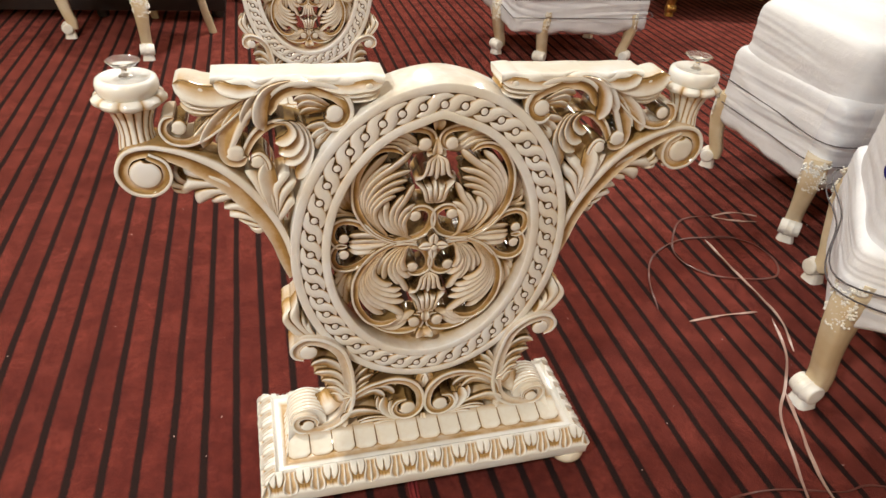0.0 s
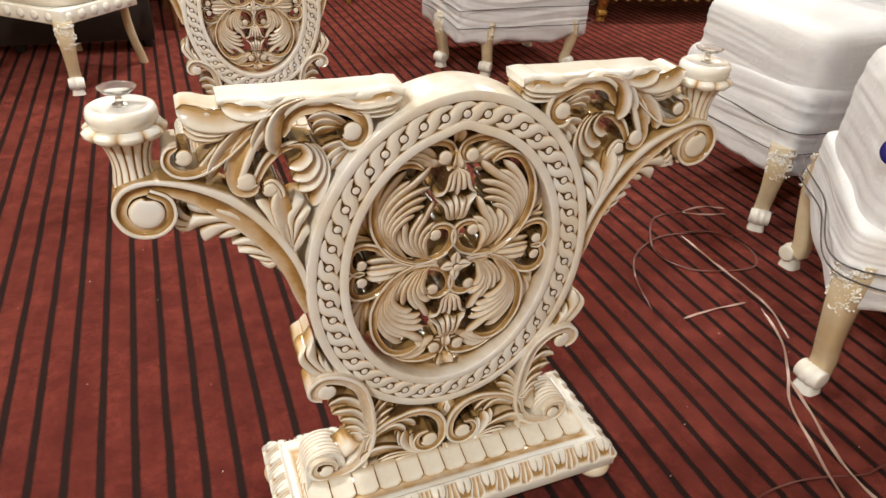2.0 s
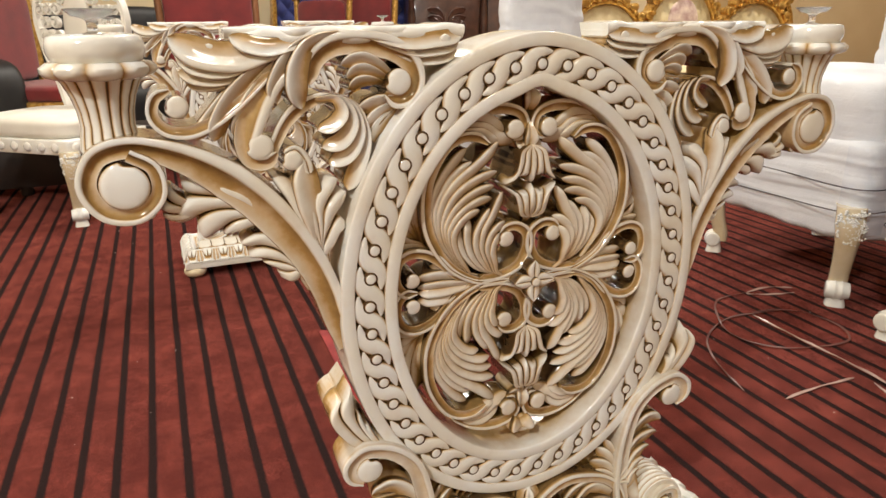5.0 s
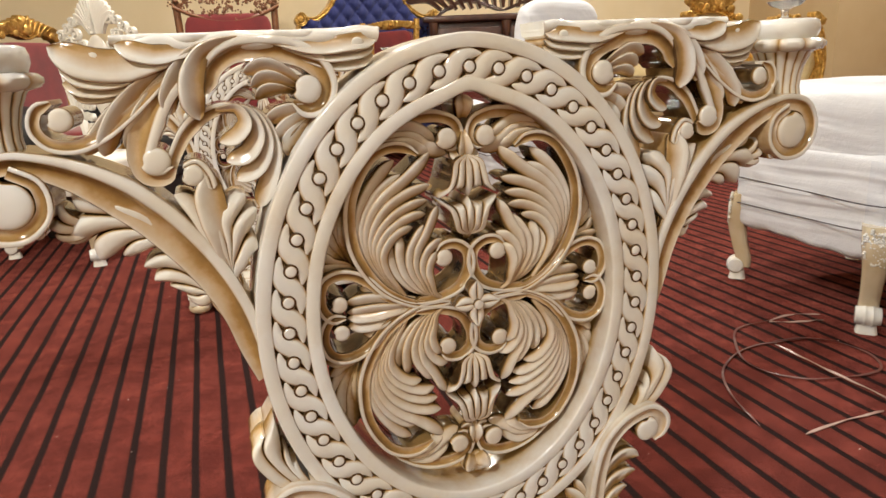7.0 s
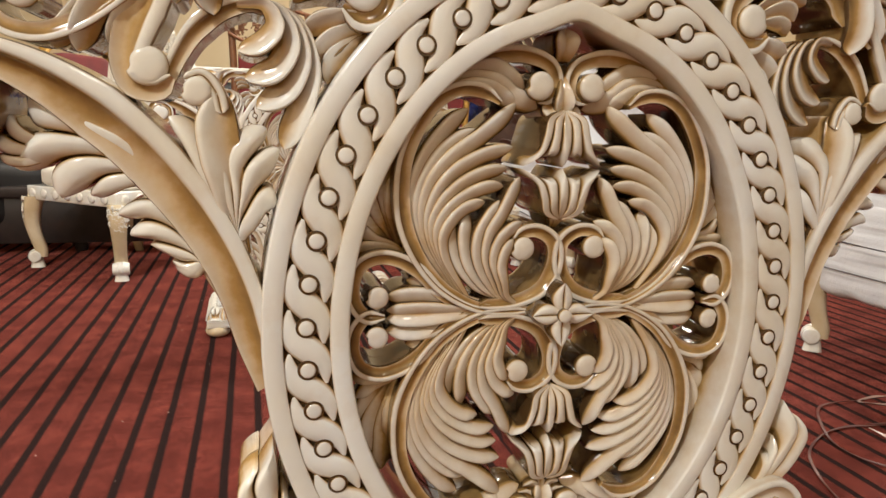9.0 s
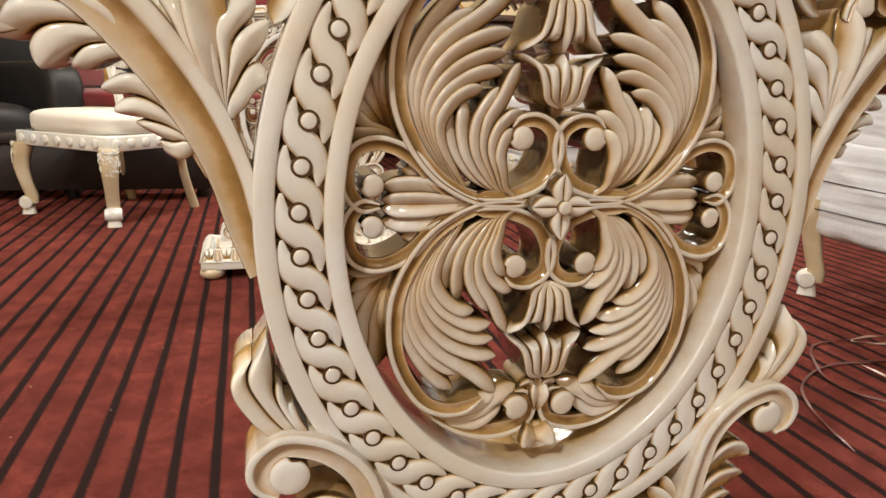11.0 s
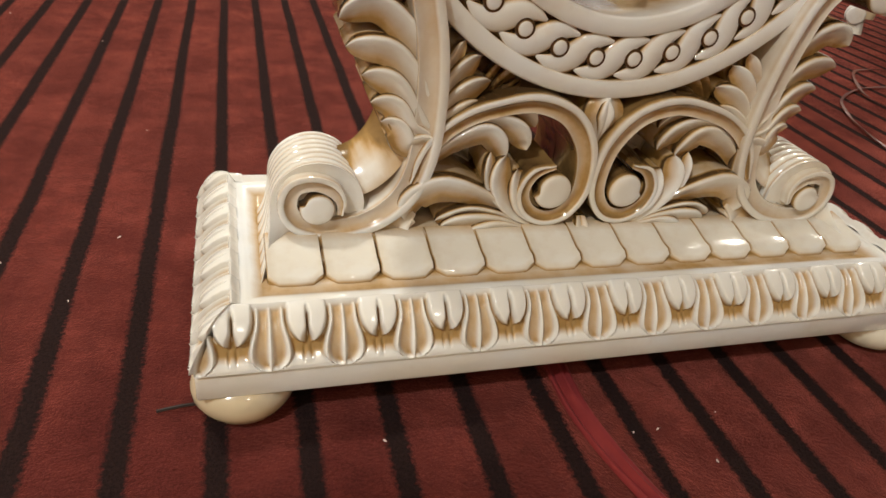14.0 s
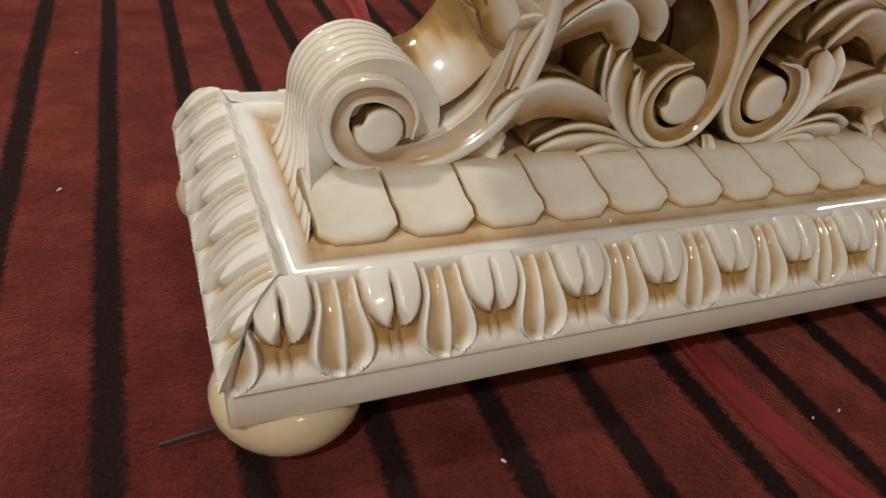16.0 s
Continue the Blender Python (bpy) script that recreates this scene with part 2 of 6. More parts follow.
def lathe(bm, prof, cx=0.0, cy=0.0, seg=32, wave=None, groove=0.0):
    """A turned body; prof: (radius, z) from the bottom up. wave(angle, index) scales the radius."""
    rings = []
    stain = bm.verts.layers.float.new("glaze_and_shade") if groove else None
    for i, (r, z) in enumerate(prof):
        ring = []
        for k in range(seg):
            a = 2 * math.pi * k / seg
            f = wave(a, i) if wave else 1.0
            ring.append(bm.verts.new((cx + r * f * math.cos(a), cy + r * f * math.sin(a), z)))
            if groove:
                ring[-1][stain] = max(0.0, min(1.0, 0.12 + (1 - f) * groove))
        rings.append(ring)
    for a, b in zip(rings, rings[1:]):
        for k in range(seg):
            bm.faces.new((a[k], a[(k + 1) % seg], b[(k + 1) % seg], b[k]))
    bm.faces.new(rings[0][::-1])
    bm.faces.new(rings[-1])
    return bm


def glide(pts, n=24):
    """n + 1 points along a smooth curve through pts (tuples of any length)."""
    p = [np.array(q, float) for q in pts]
    if len(p) == 2:
        return [p[0] + (p[1] - p[0]) * i / n for i in range(n + 1)]
    p = [2 * p[0] - p[1]] + p + [2 * p[-1] - p[-2]]
    length = [np.linalg.norm(p[i + 1] - p[i]) for i in range(1, len(p) - 2)]
    total, out = sum(length), []
    for i in range(n + 1):
        d, k = total * i / n, 0
        while k < len(length) - 1 and d > length[k]:
            d, k = d - length[k], k + 1
        a, b, c, e = p[k:k + 4]
        ta, tb, tc = (max(np.linalg.norm(v), 1e-6) ** 0.5 for v in (b - a, c - b, e - c))
        m1 = (b - a) / ta - (c - a) / (ta + tb) + (c - b) / tb
        m2 = (c - b) / tb - (e - b) / (tb + tc) + (e - c) / tc
        m1, m2, u = m1 * tb, m2 * tb, min(d / length[k], 1.0)
        out.append((2 * u ** 3 - 3 * u * u + 1) * b + (u ** 3 - 2 * u * u + u) * m1 + (3 * u * u - 2 * u ** 3) * c + (u ** 3 - u * u) * m2)
    return out


def tube(bm, pts, r, seg=8, n=24, flat=1.0):
    """A round cord through 3D points; r: radius or a function of 0..1."""
    c = glide(pts, n)
    rings = []
    side = None
    for i, p in enumerate(c):
        tan = c[min(i + 1, n)] - c[max(i - 1, 0)]
        tan /= max(np.linalg.norm(tan), 1e-9)
        up = np.array((0, 0, 1.0)) if abs(tan[2]) < 0.9 or side is None and abs(tan[2]) < 0.99 else (side if side is not None else np.array((1.0, 0, 0)))
        s = np.cross(tan, up)
        s /= max(np.linalg.norm(s), 1e-9)
        u = np.cross(s, tan)
        side = u
        rad = r(i / n) if callable(r) else r
        rings.append([bm.verts.new(p + rad * (math.cos(a) * s + flat * math.sin(a) * u)) for a in (2 * math.pi * k / seg for k in range(seg))])
    for a, b in zip(rings, rings[1:]):
        for k in range(seg):
            bm.faces.new((a[k], a[(k + 1) % seg], b[(k + 1) % seg], b[k]))
    bm.faces.new(rings[0][::-1])
    bm.faces.new(rings[-1])
    return bm


# ---- the carver: strands, scrolls, leaves and buttons in relief ----
def rounded(power=1.0, drop=1.0):
    us = (-1, -0.93, -0.75, -0.45, -0.12, 0.2, 0.5, 0.78, 0.94, 1)
    return [(u, drop * (1 - math.sqrt(max(0.0, 1 - u * u))), abs(u) ** 2.2 * power) for u in us]


# a lobe like a feather: a raised rounded ridge along the outer side of its bend, from which it slopes down under the next lobe
FINGER = [(-1, 1.1, 1.0), (-0.96, 0.70, 1.0), (-0.90, 0.36, 0.85), (-0.82, 0.12, 0.22), (-0.68, 0.0, 0.0), (-0.44, 0.03, 0.0), (-0.14, 0.16, 0.10), (0.16, 0.34, 0.26), (0.46, 0.50, 0.42), (0.72, 0.60, 0.60), (0.88, 0.64, 0.90), (0.95, 0.74, 1.0), (1, 1.2, 1.0)]
# a broad lobe: a bright crest along the outer side of its bend, then a long hollow that sinks under the next lobe
LOBE = [(-1, 1.0, 1.0), (-0.97, 0.50, 0.9), (-0.91, 0.16, 0.25), (-0.80, 0.01, 0.0), (-0.64, 0.03, 0.0), (-0.40, 0.22, 0.05), (-0.10, 0.50, 0.24), (0.26, 0.78, 0.46), (0.62, 0.92, 0.62), (0.90, 0.92, 0.66), (0.96, 1.0, 0.9), (1, 1.2, 1.0)]
# the shallower blade of the openwork: a soft crest and a narrow vein
BLADE = [(-1, 1.0, 1.0), (-0.96, 0.50, 0.9), (-0.88, 0.14, 0.25), (-0.70, 0.0, 0.0), (-0.40, 0.05, 0.0), (-0.04, 0.20, 0.06), (0.30, 0.40, 0.20), (0.58, 0.58, 0.40), (0.78, 0.74, 0.72), (0.92, 0.92, 1.0), (1, 1.3, 1.0)]
BLADE_FLIP = [(-u, h, g) for u, h, g in BLADE[::-1]]
LOBE_FLIP = [(-u, h, g) for u, h, g in LOBE[::-1]]
FINGER_FLIP = [(-u, h, g) for u, h, g in FINGER[::-1]]
LOBE_FULLNESS = 1.28
STEM = [(-1, 0.75, 1.0), (-0.92, 0.3, 0.45), (-0.7, 0.03, 0.05), (-0.35, 0.0, 0.0), (-0.05, 0.12, 0.25), (0.08, 0.42, 1.0), (0.22, 0.14, 0.3), (0.5, 0.0, 0.0), (0.82, 0.1, 0.15), (1, 0.7, 1.0)]
HOLLOW = [(-1, 0.35, 0.6), (-0.95, 0.08, 0.15), (-0.8, 0.0, 0.0), (-0.46, 0.0, 0.0), (-0.36, 0.06, 0.2), (-0.27, 0.26, 0.75), (-0.04, 0.50, 0.68), (0.38, 0.58, 0.55), (0.78, 0.46, 0.40), (0.94, 0.40, 0.25), (1, 0.5, 0.8)]
HOLLOW_OUT = [(-u, h, g) for u, h, g in HOLLOW[::-1]]
ROUND = rounded()
WAVE = [(-1, 0.52, 1.0), (-0.95, 0.40, 1.0), (-0.86, 0.24, 0.45), (-0.66, 0.11, 0.0), (-0.35, 0.03, 0.0), (0.0, 0.0, 0.0), (0.35, 0.03, 0.0), (0.66, 0.11, 0.0), (0.86, 0.24, 0.45), (0.95, 0.40, 1.0), (1, 0.52, 1.0)]


class Carving:
    """Collects carved pieces in the plane x, z with relief towards -y. maps: mirrored repeats (sx, sz, centre z, shift x)."""

    def __init__(self, maps=((1, 1, 0.0, 0.0),), dy=0.0, dz=0.0):
        self.maps, self.dy, self.dz, self.pieces = maps, dy, dz, []

    def put(self, verts, faces, glaze, name="carved_piece"):
        for sx, sz, zc, ox in self.maps:
            v = [(ox + sx * x, y + self.dy, zc + sz * (z - zc) + self.dz) for x, y, z in verts]
            self.pieces.append((name, v, [f if sx * sz > 0 else f[::-1] for f in faces], glaze))

    def sweep(self, pts, width, front, back=0.045, profile=ROUND, n=None, ridges=0, side_glaze_shade=0.62, name="scroll_stem", cap=1.0, stain=None):
        """Sweeps a relief profile along a curve; width and front: numbers or functions of 0..1 along it."""
        n = n or max(10, 7 * (len(pts) - 1))
        c = glide(pts, n)
        verts, glaze, rings = [], [], []
        for i, p in enumerate(c):
            s = i / n
            d = c[min(i + 1, n)] - c[max(i - 1, 0)]
            d /= max(np.linalg.norm(d), 1e-9)
            nx, nz = -d[1], d[0]
            w = width(s) if callable(width) else width
            y0 = front(s) if callable(front) else front
            ring = []
            prof = [(u, y0 + h * min(w, cap), g) for u, h, g in profile]
            last = prof[-1][1]
            first = prof[0][1]
            lip = min(0.004, 0.3 * (back - max(first, last)))
            # cut side walls: brown glaze, deepened for the shade inside the openings
            prof = [(-1, back, side_glaze_shade), (-1, first + lip, side_glaze_shade)] + prof + [(1, last + lip, side_glaze_shade), (1, back, side_glaze_shade)]
            if ridges:
                ys = [last + (back - last) * (q + 1) / (2 * ridges + 1) for q in range(2 * ridges)]
                wall = [(1.0 if q % 2 else 0.91, y, 0.1 if q % 2 else 0.6) for q, y in enumerate(ys)]
                prof = prof[:-1] + wall + prof[-1:]
            face = range(2, len(prof) - 2)
            for k, (u, y, g) in enumerate(prof):
                ring.append(len(verts))
                verts.append((p[0] + nx * u * w, y, p[1] + nz * u * w))
                glaze.append(max(g, stain(s)) if stain and k in face else g)
            rings.append(ring)
        faces = []
        for a, b in zip(rings, rings[1:]):
            m = len(a)
            faces += [(a[k], a[(k + 1) % m], b[(k + 1) % m], b[k]) for k in range(m)]
        faces += [tuple(rings[0][::-1]), tuple(rings[-1])]
        self.put(verts, faces, glaze, name)

    def finger(self, w, *pts, y=0.0, lift=0.006, back=0.045, root=0.42, profile=None, side=0.34, kept=0.62, profiles=(LOBE, LOBE_FLIP)):
        """One lobe of a leaf: narrow at the root, full near a blunt tip that bends back; the flute lies inside the bend."""
        if profile is None:
            (x0, z0), (x1, z1), (x2, z2) = pts[0], pts[len(pts) // 2], pts[-1]
            turn = (x1 - x0) * (z2 - z1) - (z1 - z0) * (x2 - x1)
            broad = w > 0.0045
            profile = (profiles[0] if broad else FINGER) if turn >= 0 else (profiles[1] if broad else FINGER_FLIP)

        length = sum(math.dist(p, q) for p, q in zip(pts, pts[1:]))
        tip = min(0.40, max(0.12, 1.9 * w * LOBE_FULLNESS / length))

        def wide(s):
            a = root + (1 - root) * min(1.0, s / 0.58) ** 1.15
            k = max(0.0, (s - 1 + tip) / tip)
            return max(0.0005, w * LOBE_FULLNESS * a * max(0.0, 1 - k * k) ** 0.62)

        def face(s):
            k = max(0.0, (s - 1 + tip) / tip)
            return y + lift * (1 - s) ** 2 - lift * 0.7 * math.sin(math.pi * min(1, s)) + 0.0055 * k * k
        self.sweep(pts, wide, face, back, profile, n=max(26, 9 * (len(pts) - 1)), side_glaze_shade=side, name="leaf_lobe", cap=0.0070, stain=lambda s: kept * max(0.0, 1 - s / 0.62))

    def leaf(self, w, *lobes, y=0.0, back=0.045, side=0.45, kept=0.5, notch=0.80, depth=0.50, n=34):
        """An acanthus leaf as one blade. lobes: the ridge of each, side by side from the common root to its tip; w: half width
        of the outermost two. Between two ridges runs a cut vein, which ends in a notch between their rounded tips."""
        ridge = [glide(p, 64) for p in lobes]
        # each lobe rises steeply from one vein and falls away slowly under the next, like overlapping feathers
        steep = [(0.0, 1.0, 1.0), (0.05, 0.66, 1.0), (0.13, 0.30, 0.55), (0.26, 0.07, 0.08), (0.50, 0.0, 0.0), (0.80, -0.03, 0.0)]
        slow = [(0.0, 1.0, 1.0), (0.07, 0.74, 0.95), (0.16, 0.52, 0.50), (0.34, 0.36, 0.28), (0.56, 0.20, 0.12), (0.80, 0.07, 0.02)]
        last = len(lobes) - 1

        def on(k, q):
            a = min(max(q, 0.0), 1.0) * 64
            i = min(int(a), 63)
            return ridge[k][i] * (1 - (a - i)) + ridge[k][i + 1] * (a - i)

        def edge(k, sgn, q):
            if 0 <= k + sgn <= last:
                return (on(k, q) + on(k + sgn, q)) / 2
            p, d = on(k, q), on(k, min(q + 0.02, 1.0)) - on(k, max(q - 0.02, 0.0))
            d = d / max(np.linalg.norm(d), 1e-9)
            out = np.array((-d[1], d[0]))
            if last:
                out = out if out @ (p - on(k - sgn, q)) > 0 else -out
            else:
                out = out * sgn
            return p + out * w * (0.35 + 0.65 * min(1.0, q / 0.5)) * (1 - 0.25 * q)

        cols = []
        for k in range(last + 1):
            cols += [(k, -1, fr, h, g) for fr, h, g in steep] + [(k, 1, 1.0, 0.0, 0.0)] + [(k, 1, fr, h, g) for fr, h, g in slow[:0:-1]]
        cols.append((last, 1, 0.0, 1.0, 1.0))
        verts, glaze, m = [], [], len(cols)
        for i in range(n + 1):
            s = i / n
            for k, sgn, fr, h, g in cols:
                q = s * (notch + (1 - notch) * math.sqrt(1 - (1 - fr) ** 2))
                e, r = edge(k, sgn, q), on(k, q)
                p = e + (r - e) * fr
                half = min(0.0080, float(np.linalg.norm(e - r))) * (0.35 + 0.65 * min(1.0, s / 0.45))
                droop = 0.006 * max(0.0, (s - 0.80) / 0.20) ** 2
                rise = 0.005 * (1 - s) ** 2 - 0.004 * math.sin(math.pi * s)
                verts.append((p[0], y + rise + droop + h * depth * half, p[1]))
                glaze.append(max(g * (0.9 if half > 0.0012 else 0.6), kept * min(1.0, max(0.0, 1.15 - s / 0.62)) * (0.55 + 0.45 * (1 - fr))))
        flat = len(verts)
        verts += [(x, back, z) for x, _, z in verts]
        glaze += [side] * flat
        at = lambda i, j: i * m + j
        faces = []
        for i in range(n):
            for j in range(m - 1):
                quad = (at(i, j), at(i, j + 1), at(i + 1, j + 1), at(i + 1, j))
                faces += [quad, tuple(flat + q for q in quad[::-1])]
        rim = [at(0, j) for j in range(m)] + [at(i, m - 1) for i in range(1, n + 1)] + [at(n, j) for j in range(m - 2, -1, -1)] + [at(i, 0) for i in range(n - 1, 0, -1)]
        faces += [(a, a + flat, b + flat, b) for a, b in zip(rim, rim[1:] + rim[:1])]
        self.put(verts, faces, glaze, "acanthus_leaf")

    def fan(self, *lobes, y=0.0, back=0.045, side=0.6, kept=0.4, step=0.0012, root=0.34, profiles=(LOBE, LOBE_FLIP)):
        """A leaf of several lobes side by side, each as wide as its neighbours leave room and lapping over the next."""
        line = [glide(p, 40) for p in lobes]
        gap = [max(float(np.linalg.norm(a[r] - b[r])) for r in (26, 32)) for a, b in zip(line, line[1:])] or [0.012]
        bend = sum((a[20][0] - a[0][0]) * (a[40][1] - a[20][1]) - (a[20][1] - a[0][1]) * (a[40][0] - a[20][0]) for a in line)
        along, over = line[0][28] - line[0][22], line[-1][25] - line[0][25]
        inside = along[0] * over[1] - along[1] * over[0] > 0
        order = 1 if inside == (bend >= 0) else -1
        for k, pts in enumerate(lobes):
            room = max(gap[max(0, k - 1):k + 1])
            place = k if order > 0 else len(lobes) - 1 - k
            self.finger(min(0.0085, max(0.0040, 0.46 * room)), *pts, y=y + 0.003 - step * place, back=back, side=side, kept=kept, root=root, lift=0.004, profile=profiles[0 if bend >= 0 else 1])

    def stem(self, w, *pts, y=0.0, back=0.045, profile=STEM, taper=(0.8, 1.0, 0.8), ridges=0, side_glaze_shade=0.9):
        def wide(s):
            a, b, c = taper
            end = min(1.0, max(0.16, min(s, 1 - s) / 0.05)) ** 0.5
            return w * end * (a + (b - a) * s * 2 if s < 0.5 else b + (c - b) * (s - 0.5) * 2)
        self.sweep(pts, wide, y, back, profile, n=max(16, 6 * (len(pts) - 1)), ridges=ridges, side_glaze_shade=side_glaze_shade)

    def button(self, x, z, r, y=0.0, back=0.045, dome=0.28, notch=200.0, depth=0.24):
        """The rolled end of a volute: a low disc whose edge winds in to a notch (degrees)."""
        prof = [(1.0, back, 0.9), (1.0, y + r * dome + 0.004, 1.0), (1.0, y + r * dome, 0.75), (0.96, y + r * dome * 0.62, 0.25), (0.86, y + r * dome * 0.30, 0.0), (0.62, y + r * dome * 0.08, 0.0), (0.3, y, 0.0)]
        seg, verts, glaze, faces = 26, [], [], []
        for j, (rr, yy, g) in enumerate(prof):
            for k in range(seg):
                a = 2 * math.pi * k / seg + radians(notch)
                wind = 1 - depth * (max(0.0, k / (seg - 1) - 0.35) / 0.65) ** 1.5 * (rr ** 2)
                verts.append((x + r * rr * wind * math.cos(a), yy, z + r * rr * wind * math.sin(a)))
                glaze.append(max(g, 0.9) if k >= seg - 2 and depth and 0 < j < 4 else g)
        for j in range(len(prof) - 1):
            faces += [(j * seg + k, j * seg + (k + 1) % seg, (j + 1) * seg + (k + 1) % seg, (j + 1) * seg + k) for k in range(seg)]
        faces += [tuple(range(seg))[::-1], tuple((len(prof) - 1) * seg + k for k in range(seg))]
        self.put(verts, faces, glaze, "button")

    def scroll(self, x, z, r, start, turns, w, y=0.0, back=0.045, button=0.5, shrink=0.42, profile=STEM, ridges=0):
        """A volute that winds inwards from the angle start (degrees) to its button."""
        n = max(3, round(abs(turns) * 8))
        pts = []
        for i in range(n + 1):
            q = i / n
            a, rr = radians(start) + 2 * math.pi * turns * q, r * (1 - (1 - shrink) * q)
            pts.append((x + rr * math.cos(a), z + rr * math.sin(a)))
        self.stem(w, *pts, y=y, back=back, profile=profile, taper=(1.0, 0.9, 0.55), ridges=ridges)
        if button:
            self.button(x, z, r * button, y - 0.003, back)

    def tone_recesses(self, cell=0.0025, reach=3):
        """Wiping cleans what stands proud; deeper places keep glaze, with recess shade put into that colour."""
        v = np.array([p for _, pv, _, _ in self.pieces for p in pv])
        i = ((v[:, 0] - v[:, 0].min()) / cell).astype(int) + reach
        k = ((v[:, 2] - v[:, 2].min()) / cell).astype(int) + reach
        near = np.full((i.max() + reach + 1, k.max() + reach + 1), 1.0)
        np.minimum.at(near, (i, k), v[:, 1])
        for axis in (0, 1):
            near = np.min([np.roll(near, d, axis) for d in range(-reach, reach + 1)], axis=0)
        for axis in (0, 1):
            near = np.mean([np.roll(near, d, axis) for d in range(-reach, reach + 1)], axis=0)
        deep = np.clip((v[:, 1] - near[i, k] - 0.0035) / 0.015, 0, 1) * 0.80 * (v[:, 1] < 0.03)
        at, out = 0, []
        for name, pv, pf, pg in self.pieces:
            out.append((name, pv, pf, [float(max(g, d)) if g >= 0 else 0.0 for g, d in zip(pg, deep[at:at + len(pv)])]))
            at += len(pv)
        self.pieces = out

    def rear(self, name, parent, mid=0.0278, skip=0, glazed=0.5, without=""):
        """The same carving on the far side, as one part that only shows through the openings; glazed: lowest tone,
        which puts the shade in there into its colour.
        """
        v, f, g = [], [], []
        for piece, pv, pf, pg in self.pieces[skip:]:
            if piece == without:
                continue
            f += [tuple(len(v) + i for i in q[::-1]) for q in pf]
            v += [(x + 0.0008, max(mid + 0.001, 2 * mid - y), z) for x, y, z in pv]
            g += pg
        ob = carved_mesh(name, v, f, [max(glazed, q) for q in g], parent, LACQUER)
        ob["kind"] = "stuff"
        return ob

    def make(self, name, parent, material=None, label=""):
        """All pieces as one part."""
        v, f, g = [], [], []
        for _, pv, pf, pg in self.pieces:
            f += [tuple(len(v) + i for i in q) for q in pf]
            v += pv
            g += pg
        return carved_mesh(name, v, f, g, parent, material or LACQUER, label)

    def split(self, name, parent, label="", film=0.0):
        """One carved group under the thing, every piece a part of its own; film: glaze that the wiping left all over."""
        # deep places get a darker tone: glaze plus coloured-in recess shade
        self.tone_recesses()
        group = new(name)
        group.parent, group.empty_display_size = parent, 0.02
        if label:
            group["label"] = label
        for piece, v, f, g in self.pieces:
            carved_mesh(piece, v, f, [film + (1 - film) * q for q in g], group, LACQUER)
        return group


def carved_mesh(name, v, f, g, parent, material, label=""):
    me = bpy.data.meshes.new(name)
    me.from_pydata(v, [], f)
    bm = bmesh.new()
    bm.from_mesh(me)
    bmesh.ops.recalc_face_normals(bm, faces=bm.faces[:])
    bm.to_mesh(me)
    bm.free()
    me.polygons.foreach_set("use_smooth", [True] * len(me.polygons))
    me.set_sharp_from_angle(angle=radians(48))
    at = me.attributes.new("glaze_and_shade", "FLOAT", "POINT")
    at.data.foreach_set("value", g)
    return mesh_object(name, me, material, parent, label)


PAIR = ((1, 1, 0.0, 0.0), (-1, 1, 0.0, 0.0))
ZC = 0.497
QUARTERS = tuple((sx, sz, ZC, 0.001) for sx in (1, -1) for sz in (1, -1))
RING_A, RING_B, RING_Z = 0.2310, 0.2850, 0.489


RING_BACK = 0.017  # the frame's face lies this far behind the reference plane


def oval(off, a):
    """A point of the frame's oval, off metres inside its outer edge, at the angle a."""
    x, z = RING_A * math.cos(a), RING_B * math.sin(a)
    nx, nz = math.cos(a) / RING_A, math.sin(a) / RING_B
    k = off / math.hypot(nx, nz)
    return x - nx * k + 0.001, RING_Z + z - nz * k


